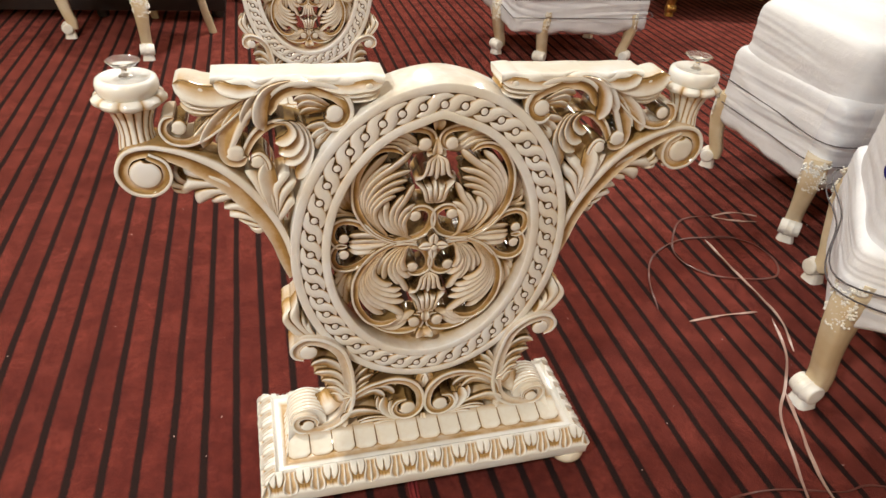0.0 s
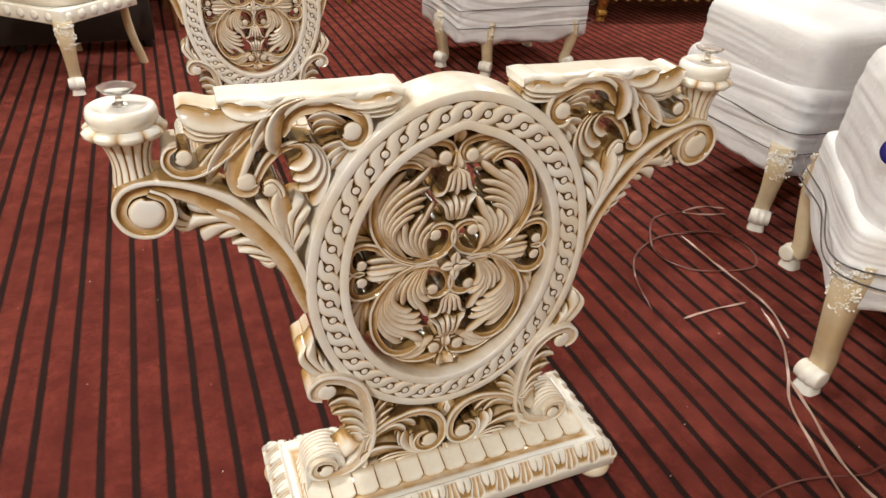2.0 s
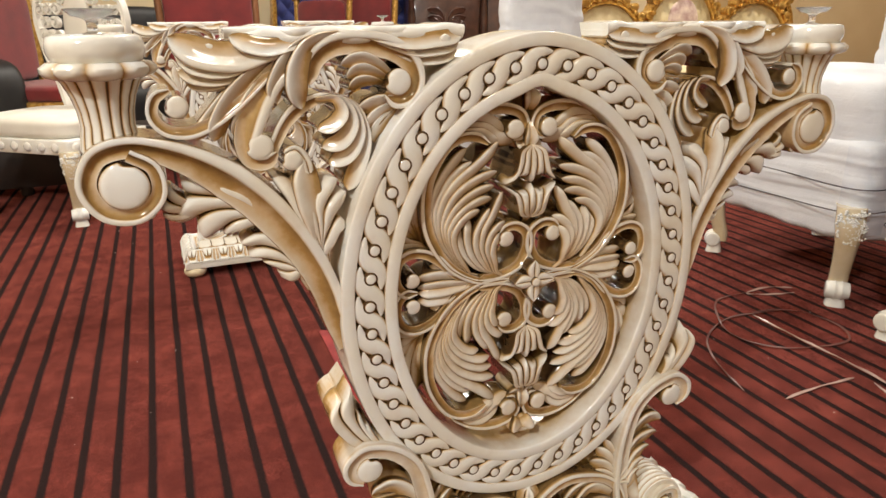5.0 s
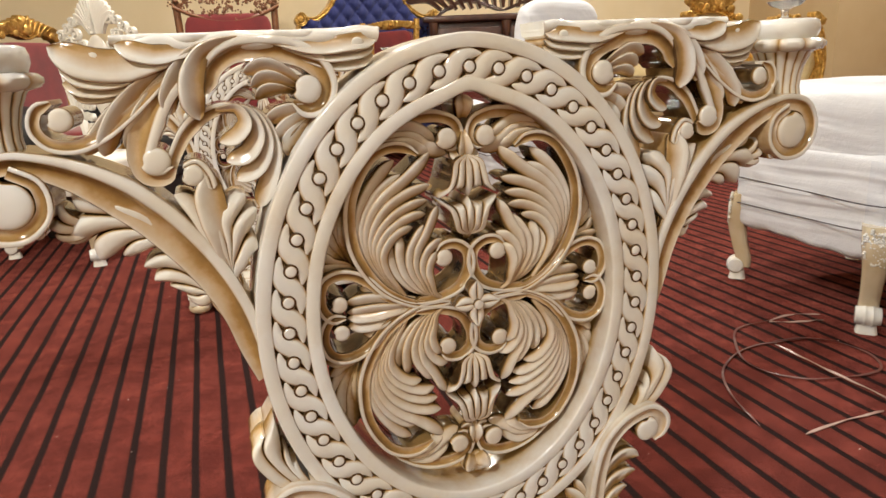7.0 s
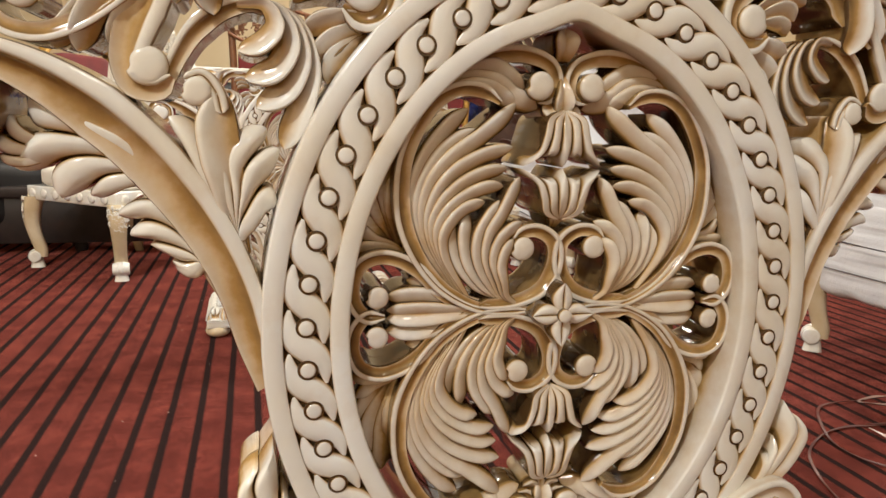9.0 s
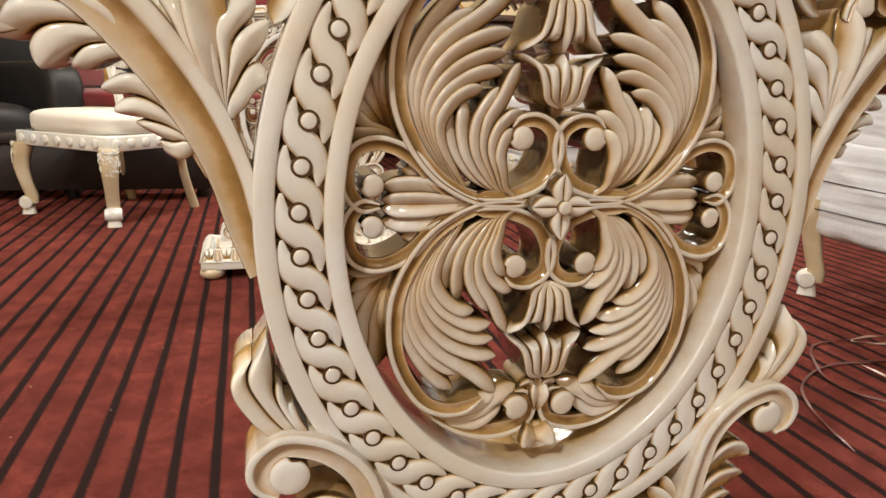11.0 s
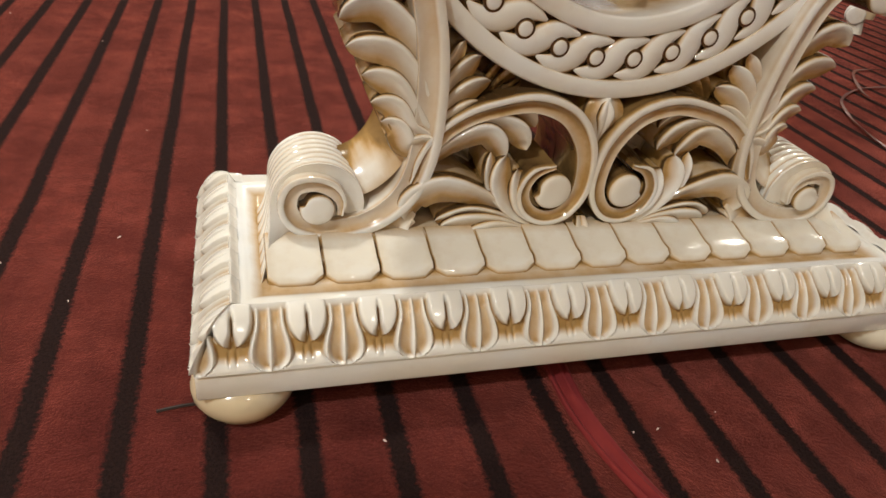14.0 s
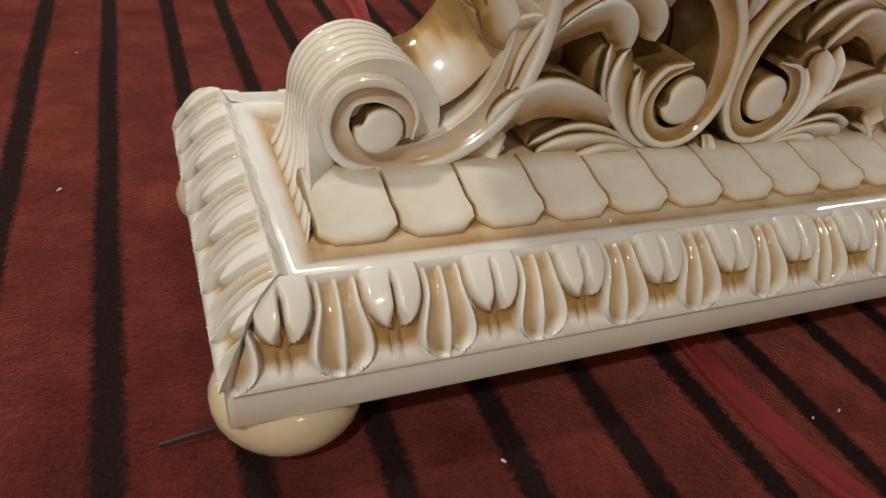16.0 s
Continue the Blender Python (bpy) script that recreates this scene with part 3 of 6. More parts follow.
def ring_frame(pedestal):
    seg = 144
    # the inner wall darkens with depth: shade inside the oval put into its glaze
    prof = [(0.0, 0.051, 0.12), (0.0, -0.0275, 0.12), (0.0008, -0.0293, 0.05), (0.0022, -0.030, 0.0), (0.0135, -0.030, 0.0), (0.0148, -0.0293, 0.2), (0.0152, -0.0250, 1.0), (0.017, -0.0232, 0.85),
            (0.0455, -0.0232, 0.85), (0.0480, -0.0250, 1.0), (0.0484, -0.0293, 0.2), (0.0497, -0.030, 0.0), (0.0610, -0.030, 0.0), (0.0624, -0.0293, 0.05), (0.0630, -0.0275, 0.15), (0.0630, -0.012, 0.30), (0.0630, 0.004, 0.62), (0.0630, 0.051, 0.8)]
    c = Carving(dy=RING_BACK)
    verts, glaze, faces = [], [], []
    for k in range(seg):
        a = 2 * math.pi * k / seg
        peak = 0.008 * math.exp(-((a - math.pi / 2) / 0.13) ** 2)
        for off, y, g in prof:
            x, z = oval(off, a)
            verts.append((x, y + RING_BACK, z + (peak if off > 0.044 else peak * 0.2)))
            glaze.append(g)
    m = len(prof)
    for k in range(seg):
        a, b = k * m, ((k + 1) % seg) * m
        faces += [(a + j, a + (j + 1) % m, b + (j + 1) % m, b + j) for j in range(m)]
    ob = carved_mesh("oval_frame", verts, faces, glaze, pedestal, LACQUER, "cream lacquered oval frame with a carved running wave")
    # running wave between the two rims
    count = 45
    angles = []
    steps = 2400
    path = [oval(0.0315, 2 * math.pi * i / steps + math.pi / 2) for i in range(steps + 1)]
    dist = [0.0]
    for p, q in zip(path, path[1:]):
        dist.append(dist[-1] + math.hypot(q[0] - p[0], q[1] - p[1]))
    j = 0
    for i in range(count + 1):
        want = dist[-1] * i / count
        while j < steps and dist[j] < want:
            j += 1
        angles.append(2 * math.pi * j / steps + math.pi / 2)
    for a, b in zip(angles, angles[1:]):
        d = b - a
        pts = [oval(o, a + d * q) for o, q in ((0.0190, -0.40), (0.0195, 0.02), (0.0248, 0.32), (0.0315, 0.5), (0.0382, 0.68), (0.0435, 0.98), (0.0440, 1.40))]
        c.sweep(pts, lambda s: 0.0013 + 0.0103 * math.sin(math.pi * s) ** 0.95, lambda s: -0.0300 + 0.0025 * (2 * s - 1) ** 2, -0.02, WAVE, n=24, name="wave_lobe")
    for name, v, f, g in c.pieces:
        carved_mesh(name, v, f, g, ob, LACQUER)
    # beads: small flat discs in a ring coloured dark like an incised line
    bead = Carving(dy=RING_BACK)
    seg, r = 20, 0.0056
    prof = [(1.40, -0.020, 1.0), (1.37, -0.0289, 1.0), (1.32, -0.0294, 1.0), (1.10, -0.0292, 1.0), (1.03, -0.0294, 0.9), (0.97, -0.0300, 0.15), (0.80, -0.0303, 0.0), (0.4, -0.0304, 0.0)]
    verts = [(r * q * math.cos(2 * math.pi * k / seg), y, r * q * math.sin(2 * math.pi * k / seg)) for q, y, _ in prof for k in range(seg)]
    faces = [(j * seg + k, j * seg + (k + 1) % seg, (j + 1) * seg + (k + 1) % seg, (j + 1) * seg + k) for j in range(len(prof) - 1) for k in range(seg)]
    faces += [tuple(range(seg))[::-1], tuple((len(prof) - 1) * seg + k for k in range(seg))]
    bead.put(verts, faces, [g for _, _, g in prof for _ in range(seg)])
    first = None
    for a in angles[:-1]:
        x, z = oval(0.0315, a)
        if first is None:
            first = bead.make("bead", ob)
            o = first
        else:
            o = new("bead", first.data)
            o.parent = ob
        o.location = (x, 0, z)
    return ob


def medallion(pedestal):
    """The openwork inside the oval: four mirrored quarters of acanthus and scrolls, with bells and tulips on the axis."""
    c = Carving(QUARTERS, dy=0.004)
    # openwork walls toned darker, so the shade in the openings is coloured in
    leaf = functools.partial(c.fan, back=0.024, side=0.95, kept=0.36, profiles=(BLADE, BLADE_FLIP))
    # great outer leaf: a hollow rim, and reeds that rise from the rosette and part into lobes
    c.stem(0.0062, (-0.017, 0.4985), (-0.040, 0.4975), (-0.065, 0.501), (-0.095, 0.518), (-0.115, 0.543), (-0.126, 0.570), (-0.128, 0.597), (-0.125, 0.619), (-0.115, 0.642), (-0.101, 0.660), (-0.084, 0.668), (-0.067, 0.667), (-0.054, 0.659), y=-0.003, back=0.024, profile=HOLLOW_OUT, taper=(0.55, 1.1, 0.9))
    f = functools.partial(c.finger, back=0.024, side=0.95, kept=0.40, root=0.34, lift=0.004, profiles=(BLADE, BLADE_FLIP))
    f(0.0056, (-0.088, 0.520), (-0.110, 0.552), (-0.117, 0.580), (-0.114, 0.605), (-0.104, 0.625), (-0.091, 0.641), (-0.076, 0.654), y=0.003)
    f(0.0054, (-0.086, 0.518), (-0.108, 0.552), (-0.114, 0.579), (-0.109, 0.601), (-0.097, 0.620), (-0.082, 0.632), (-0.067, 0.638), y=0.002)
    f(0.0060, (-0.084, 0.517), (-0.106, 0.552), (-0.110, 0.578), (-0.104, 0.599), (-0.088, 0.618), (-0.067, 0.633), (-0.051, 0.646), (-0.038, 0.659), y=0.001)
    f(0.0054, (-0.082, 0.515), (-0.103, 0.552), (-0.106, 0.572), (-0.100, 0.590), (-0.086, 0.607), (-0.067, 0.618), (-0.040, 0.626), y=0.000)
    f(0.0050, (-0.080, 0.514), (-0.101, 0.552), (-0.103, 0.568), (-0.096, 0.583), (-0.082, 0.597), (-0.064, 0.606), (-0.044, 0.610), y=-0.001)
    f(0.0050, (-0.078, 0.512), (-0.098, 0.550), (-0.099, 0.564), (-0.091, 0.578), (-0.077, 0.589), (-0.062, 0.595), (-0.047, 0.596), y=-0.002)
    f(0.0046, (-0.074, 0.510), (-0.093, 0.542), (-0.095, 0.558), (-0.088, 0.571), (-0.077, 0.580), (-0.062, 0.584), y=-0.003)
    # curl under the frame, with its button and leaves
    c.stem(0.0063, (-0.097, 0.671), (-0.072, 0.688), (-0.050, 0.695), (-0.028, 0.695), (-0.011, 0.688), (-0.006, 0.676), (-0.011, 0.665), (-0.021, 0.661), y=0.004, back=0.024, taper=(0.6, 1.1, 0.7), profile=HOLLOW_OUT)
    c.button(-0.0220, 0.6730, 0.0117, -0.003, 0.024)
    leaf([(-0.099, 0.670), (-0.078, 0.681), (-0.056, 0.684), (-0.044, 0.677), (-0.031, 0.664)],
         [(-0.099, 0.668), (-0.076, 0.677), (-0.056, 0.674), (-0.042, 0.664), (-0.019, 0.656)],
         [(-0.099, 0.666), (-0.076, 0.672), (-0.059, 0.669), (-0.049, 0.663), (-0.037, 0.656)], y=0.003)
    # feather against the frame
    leaf([(-0.123, 0.544), (-0.137, 0.557), (-0.149, 0.574), (-0.153, 0.593)],
         [(-0.123, 0.544), (-0.134, 0.563), (-0.144, 0.582), (-0.146, 0.602), (-0.141, 0.623)],
         [(-0.123, 0.544), (-0.131, 0.568), (-0.135, 0.588), (-0.136, 0.611), (-0.138, 0.632)],
         [(-0.123, 0.544), (-0.128, 0.568), (-0.130, 0.588), (-0.128, 0.609)], y=0.012)
    leaf([(-0.117, 0.537), (-0.132, 0.547), (-0.149, 0.549), (-0.164, 0.548)],
         [(-0.117, 0.537), (-0.132, 0.549), (-0.147, 0.554), (-0.159, 0.567)], y=0.007)
    # side loop with its button and lying leaves
    c.stem(0.0055, (-0.017, 0.4975), (-0.040, 0.4972), (-0.069, 0.499), (-0.095, 0.513), (-0.114, 0.532), (-0.130, 0.541), (-0.145, 0.543), (-0.158, 0.537), (-0.164, 0.522), (-0.162, 0.507), (-0.153, 0.497), (-0.140, 0.497), y=-0.001, back=0.024, taper=(0.5, 1.1, 1.0), profile=HOLLOW)
    c.button(-0.1460, 0.5130, 0.0092, -0.004, 0.024)
    f(0.0050, (-0.048, 0.499), (-0.083, 0.509), (-0.104, 0.519), (-0.121, 0.523), y=0.005)
    f(0.0062, (-0.045, 0.498), (-0.083, 0.505), (-0.110, 0.511), (-0.137, 0.510), y=0.003)
    f(0.0050, (-0.045, 0.4975), (-0.085, 0.499), (-0.110, 0.501), (-0.137, 0.500), y=0.001)
    # heart scroll beside the axis, and its leaf
    c.stem(0.0066, (-0.065, 0.503), (-0.034, 0.505), (-0.012, 0.515), (-0.002, 0.534), (-0.004, 0.552), (-0.016, 0.561), (-0.028, 0.561), (-0.038, 0.555), y=-0.003, back=0.024, taper=(0.6, 1.1, 0.8), profile=HOLLOW)
    c.button(-0.0310, 0.5480, 0.0101, -0.005, 0.024)
    f(0.0052, (-0.034, 0.503), (-0.052, 0.510), (-0.067, 0.519), (-0.080, 0.536), (-0.087, 0.554), (-0.089, 0.572), y=0.002)
    f(0.0052, (-0.034, 0.503), (-0.050, 0.510), (-0.062, 0.519), (-0.073, 0.536), (-0.077, 0.554), (-0.075, 0.575), y=0.000)
    f(0.0052, (-0.034, 0.503), (-0.048, 0.510), (-0.057, 0.520), (-0.066, 0.538), (-0.066, 0.557), (-0.058, 0.572), (-0.047, 0.585), y=-0.002)
    f(0.0052, (-0.034, 0.503), (-0.046, 0.510), (-0.053, 0.522), (-0.060, 0.541), (-0.057, 0.560), (-0.048, 0.575), (-0.041, 0.589), (-0.034, 0.603), y=-0.003)
    f(0.0048, (-0.034, 0.503), (-0.044, 0.510), (-0.049, 0.522), (-0.054, 0.539), (-0.050, 0.554), (-0.041, 0.563), (-0.031, 0.568), y=-0.005)
    f(0.0046, (-0.034, 0.503), (-0.042, 0.510), (-0.045, 0.521), (-0.048, 0.535), (-0.045, 0.546), (-0.038, 0.555), y=-0.006)
    ob = c.split("openwork_medallion", pedestal, label="pierced acanthus scrollwork in cream with brown glaze", film=0.15)
    c.rear("rear_medallion", pedestal)
    # on the axis
    d = Carving(PAIR, dy=0.004, dz=-0.008)

    bells = Carving(dy=0.004, dz=-0.006)

    def bell(top, bottom):
        """A flower of five petals: the outer two flare out to pointed tips, the middle one ends in a point between them."""
        h = bottom - top
        line = lambda a, b, c, e, end: [(0.1 * a, top), (a, top + 0.16 * h), (b, top + 0.48 * h), (c, top + 0.78 * h), (e, top + end * h)]
        bells.leaf(0.0046, line(-0.0130, -0.0160, -0.0205, -0.0325, 1.02), line(-0.0066, -0.0088, -0.0100, -0.0130, 0.80), line(0.0, 0.0, 0.0, 0.0, 1.04), line(0.0066, 0.0088, 0.0100, 0.0130, 0.80), line(0.0130, 0.0160, 0.0205, 0.0325, 1.02), y=-0.008, back=0.024, side=0.9, kept=0.25, notch=0.74, depth=0.85)

    for za, zb in ((0.660, 0.619), (0.577, 0.615), (0.438, 0.397), (0.355, 0.393)):
        bell(za, zb)
    bells.rear("rear_bell_carving", pedestal)
    bells.split("bells", pedestal, label="carved bells and tulips on the middle axis", film=0.10)
    d.finger(0.006, (0.0, 0.570), (0.0, 0.580), (0.0, 0.590), y=0.004)
    rose = Carving(dy=0.004, dz=-0.008)
    petal = lambda *pts: rose.sweep(pts, lambda q: 0.0006 + 0.0080 * math.sin(math.pi * min(1.0, 0.10 + 0.90 * q)) ** 0.9, -0.020, 0.020, [(-1, 0.5, 0.8), (-0.92, 0.22, 0.2), (-0.7, 0.04, 0.0), (-0.3, 0.0, 0.0), (-0.10, 0.10, 0.2), (0, 0.32, 1.0), (0.10, 0.10, 0.2), (0.3, 0.0, 0.0), (0.7, 0.04, 0.0), (0.92, 0.22, 0.2), (1, 0.5, 0.8)], n=16, side_glaze_shade=1.0, name="petal")
    for s in (1, -1):
        zz = lambda z: 0.505 + s * (z - 0.507)
        d.finger(0.0075, (0.0, zz(0.702)), (-0.001, zz(0.713)), (0.0, zz(0.726)), y=0.000, root=0.6)
        d.finger(0.0058, (0.0, zz(0.690)), (-0.001, zz(0.676)), (-0.002, zz(0.660)), y=-0.001, root=0.35)
        d.finger(0.0050, (-0.002, zz(0.672)), (-0.009, zz(0.664)), (-0.015, zz(0.668)), y=0.002)
    for dx, dz in ((1, 0), (-1, 0), (0, 1), (0, -1)):
        petal(*[(q * dx, 0.505 + q * dz) for q in (0.002, 0.013, 0.0255)])
    rose.button(0, 0.505, 0.0056, -0.0255, 0.02, 0.4, 0, 0.0)
    d.finger(0.010, (0.0, 0.306), (-0.004, 0.300), (-0.003, 0.291), y=-0.004, root=0.9)
    rose.split("rosette", pedestal, label="four-petalled rosette in the middle of the openwork", film=0.08)
    d.rear("rear_axis_carving", pedestal)
    d.split("axis_flowers", pedestal, label="carved buds on the middle axis", film=0.14)
    return ob


def wings(pedestal):
    """The two arms that carry the table top, with leaf scrolls above and below."""
    BK = 0.042
    a = Carving(PAIR, dy=0.009)
    n = 22
    spiral = []
    for i in range(n + 1):
        q = i / n
        ang = radians(78) + 2 * math.pi * 1.05 * q
        r = 0.0335 - 0.0070 * q
        spiral.append((-0.416 + r * math.cos(ang), 0.650 + r * math.sin(ang)))
    arm = [(-0.222, 0.452), (-0.233, 0.485), (-0.243, 0.523), (-0.259, 0.560), (-0.282, 0.596), (-0.310, 0.629), (-0.343, 0.656), (-0.376, 0.674)]
    a.sweep(arm + spiral[::3], lambda s: 0.012 + 0.0075 * min(1, s / 0.35) - 0.0090 * min(1, max(0, s - 0.45) / 0.15) - 0.0045 * max(0, s - 0.60) / 0.40, -0.018, BK, HOLLOW, n=100)
    a.button(-0.4160, 0.6490, 0.0222, -0.0190, BK, 0.16, 100, 0.14)
    a.split("arms", pedestal, label="cream hollow-moulded arm that ends in a volute")
    c = Carving(PAIR, dy=0.008)
    leaf = functools.partial(c.leaf, side=0.75, kept=0.50, depth=0.58)
    f = functools.partial(c.finger, side=0.6, kept=0.40, root=0.30)
    # leaves hanging under the arm
    leaf(0.0056, [(-0.283, 0.580), (-0.295, 0.601), (-0.313, 0.622), (-0.336, 0.635), (-0.357, 0.644), (-0.369, 0.654)],
         [(-0.283, 0.580), (-0.295, 0.601), (-0.323, 0.620), (-0.347, 0.624), (-0.370, 0.620), (-0.380, 0.608)],
         [(-0.283, 0.580), (-0.295, 0.601), (-0.320, 0.609), (-0.338, 0.607), (-0.354, 0.588)],
         [(-0.283, 0.580), (-0.295, 0.601), (-0.313, 0.600), (-0.333, 0.589)], y=-0.004, back=0.04)
    leaf(0.0074, [(-0.256, 0.517), (-0.267, 0.542), (-0.286, 0.573), (-0.302, 0.582), (-0.321, 0.577)],
         [(-0.256, 0.517), (-0.267, 0.542), (-0.283, 0.559), (-0.300, 0.564), (-0.314, 0.562)],
         [(-0.256, 0.517), (-0.267, 0.542), (-0.280, 0.548), (-0.300, 0.554)],
         [(-0.256, 0.517), (-0.267, 0.542), (-0.274, 0.537), (-0.286, 0.540)], y=-0.003, back=0.04)
    leaf(0.0045, [(-0.355, 0.620), (-0.373, 0.629), (-0.383, 0.641)],
         [(-0.355, 0.619), (-0.377, 0.619), (-0.394, 0.623)],
         [(-0.355, 0.616), (-0.376, 0.612), (-0.389, 0.613)], y=0.000, back=0.035)
    c.button(-0.4000, 0.6200, 0.0058, -0.006, 0.035)
    # great C scroll between the two buttons
    c.stem(0.0104, (-0.247, 0.731), (-0.239, 0.752), (-0.221, 0.765), (-0.190, 0.767), (-0.161, 0.761), (-0.143, 0.747), (-0.138, 0.730), (-0.145, 0.715), (-0.158, 0.711), (-0.171, 0.719), y=-0.014, back=BK, profile=HOLLOW_OUT, taper=(0.9, 1.2, 0.7))
    c.stem(0.0125, (-0.243, 0.763), (-0.270, 0.745), (-0.291, 0.722), (-0.303, 0.696), (-0.308, 0.677), (-0.304, 0.663), (-0.291, 0.660), (-0.281, 0.668), y=-0.014, back=BK, profile=HOLLOW_OUT, taper=(0.6, 1.2, 0.5))
    c.button(-0.2960, 0.6750, 0.0135, -0.015, BK)
    c.button(-0.1570, 0.7300, 0.0140, -0.015, BK)
    # leaves that fall from the C scroll
    f(0.0088, (-0.214, 0.776), (-0.232, 0.772), (-0.246, 0.764), (-0.256, 0.745), (-0.258, 0.726), (-0.254, 0.708), y=-0.019, back=BK)
    f(0.0069, (-0.226, 0.777), (-0.254, 0.765), (-0.270, 0.745), (-0.278, 0.727), (-0.277, 0.714), y=-0.015, back=BK)
    f(0.0074, (-0.264, 0.760), (-0.296, 0.742), (-0.320, 0.717), (-0.331, 0.698), (-0.337, 0.682), y=-0.012, back=BK)
    f(0.0062, (-0.276, 0.756), (-0.308, 0.733), (-0.330, 0.711), (-0.346, 0.692), (-0.352, 0.684), y=-0.007, back=BK)
    f(0.0054, (-0.262, 0.756), (-0.291, 0.732), (-0.309, 0.706), (-0.318, 0.686), y=-0.008, back=BK)
    # broad leaf along the top, towards the cup: each lobe lies under the one above it
    f(0.0071, (-0.225, 0.772), (-0.262, 0.767), (-0.284, 0.765), (-0.301, 0.769), (-0.314, 0.775), y=-0.016, back=BK, side=0.1)
    f(0.0113, (-0.225, 0.772), (-0.276, 0.763), (-0.310, 0.757), (-0.340, 0.761), (-0.365, 0.775), y=-0.013, back=BK, side=0.1)
    f(0.0076, (-0.250, 0.768), (-0.294, 0.754), (-0.322, 0.747), (-0.341, 0.749), (-0.360, 0.757), y=-0.009, back=BK, side=0.2)
    f(0.0066, (-0.262, 0.763), (-0.303, 0.745), (-0.326, 0.739), (-0.343, 0.740), (-0.360, 0.745), y=-0.005, back=BK, side=0.2)
    f(0.0059, (-0.276, 0.757), (-0.310, 0.739), (-0.332, 0.734), (-0.354, 0.734), y=-0.001, back=BK)
    # scroll towards the cup, with its button
    c.stem(0.0063, (-0.279, 0.744), (-0.310, 0.717), (-0.335, 0.700), (-0.358, 0.692), (-0.377, 0.696), (-0.386, 0.709), (-0.382, 0.724), (-0.370, 0.730), y=-0.012, back=BK, taper=(0.6, 1.0, 0.8), profile=HOLLOW_OUT, side_glaze_shade=0.2)
    c.button(-0.3650, 0.7160, 0.0108, -0.015, BK)
    # curl towards the frame
    f(0.0066, (-0.190, 0.774), (-0.150, 0.766), (-0.118, 0.769), (-0.088, 0.772), y=-0.016, back=BK, side=0.2)
    f(0.0066, (-0.185, 0.772), (-0.142, 0.760), (-0.115, 0.761), (-0.090, 0.765), y=-0.012, back=BK)
    f(0.0059, (-0.180, 0.767), (-0.135, 0.752), (-0.109, 0.752), (-0.090, 0.758), y=-0.008, back=BK)
    c.button(-0.1080, 0.7680, 0.0069, -0.016, BK)
    # leaf inside the C scroll
    f(0.0062, (-0.160, 0.736), (-0.178, 0.748), (-0.194, 0.752), (-0.212, 0.747), y=-0.010, back=BK)
    f(0.0059, (-0.163, 0.732), (-0.182, 0.740), (-0.196, 0.741), (-0.206, 0.734), y=-0.006, back=BK)
    f(0.0052, (-0.165, 0.727), (-0.184, 0.731), (-0.196, 0.729), (-0.203, 0.722), y=-0.002, back=BK)
    # leaf towards the frame
    f(0.0069, (-0.146, 0.714), (-0.166, 0.712), (-0.184, 0.708), (-0.198, 0.702), y=-0.010, back=BK)
    f(0.0071, (-0.147, 0.709), (-0.167, 0.703), (-0.182, 0.692), (-0.190, 0.680), y=-0.006, back=BK)
    f(0.0066, (-0.148, 0.704), (-0.166, 0.694), (-0.177, 0.682), (-0.180, 0.668), y=-0.002, back=BK)
    # hooked leaf in the middle
    c.stem(0.0068, (-0.287, 0.661), (-0.278, 0.681), (-0.267, 0.698), (-0.251, 0.711), (-0.231, 0.717), (-0.216, 0.712), y=-0.009, back=BK, profile=HOLLOW_OUT, taper=(0.7, 1.1, 0.6))
    f(0.0059, (-0.240, 0.716), (-0.222, 0.716), (-0.216, 0.704), (-0.225, 0.692), (-0.240, 0.687), y=-0.016, back=BK)
    f(0.0071, (-0.238, 0.717), (-0.214, 0.713), (-0.207, 0.694), (-0.216, 0.676), (-0.236, 0.669), y=-0.013, back=BK)
    f(0.0074, (-0.236, 0.718), (-0.208, 0.710), (-0.200, 0.688), (-0.208, 0.664), (-0.229, 0.650), y=-0.010, back=BK)
    f(0.0076, (-0.234, 0.719), (-0.203, 0.708), (-0.194, 0.683), (-0.198, 0.655), (-0.211, 0.622), y=-0.007, back=BK)
    # fan over the arm, and its curled tip
    f(0.0112, (-0.239, 0.549), (-0.247, 0.584), (-0.252, 0.614), (-0.255, 0.638), (-0.251, 0.660), y=-0.016, back=BK)
    leaf(0.0062, [(-0.234, 0.528), (-0.243, 0.561), (-0.260, 0.599), (-0.271, 0.623), (-0.285, 0.643)],
         [(-0.234, 0.528), (-0.243, 0.561), (-0.250, 0.599), (-0.255, 0.628), (-0.253, 0.655)],
         [(-0.234, 0.528), (-0.243, 0.561), (-0.243, 0.594), (-0.243, 0.613), (-0.223, 0.637)],
         [(-0.234, 0.528), (-0.243, 0.561), (-0.238, 0.591), (-0.230, 0.609), (-0.214, 0.622)],
         [(-0.234, 0.528), (-0.243, 0.561), (-0.235, 0.571), (-0.227, 0.581), (-0.217, 0.585)], y=-0.012, back=BK)
    c.stem(0.0053, (-0.251, 0.646), (-0.254, 0.659), (-0.263, 0.670), (-0.274, 0.667), y=-0.013, back=BK, taper=(1.0, 1.0, 0.7))
    c.button(-0.2670, 0.6600, 0.0102, -0.015, BK)
    # straight upper edge
    clean = [(u, h, -1) for u, h, _ in ROUND]
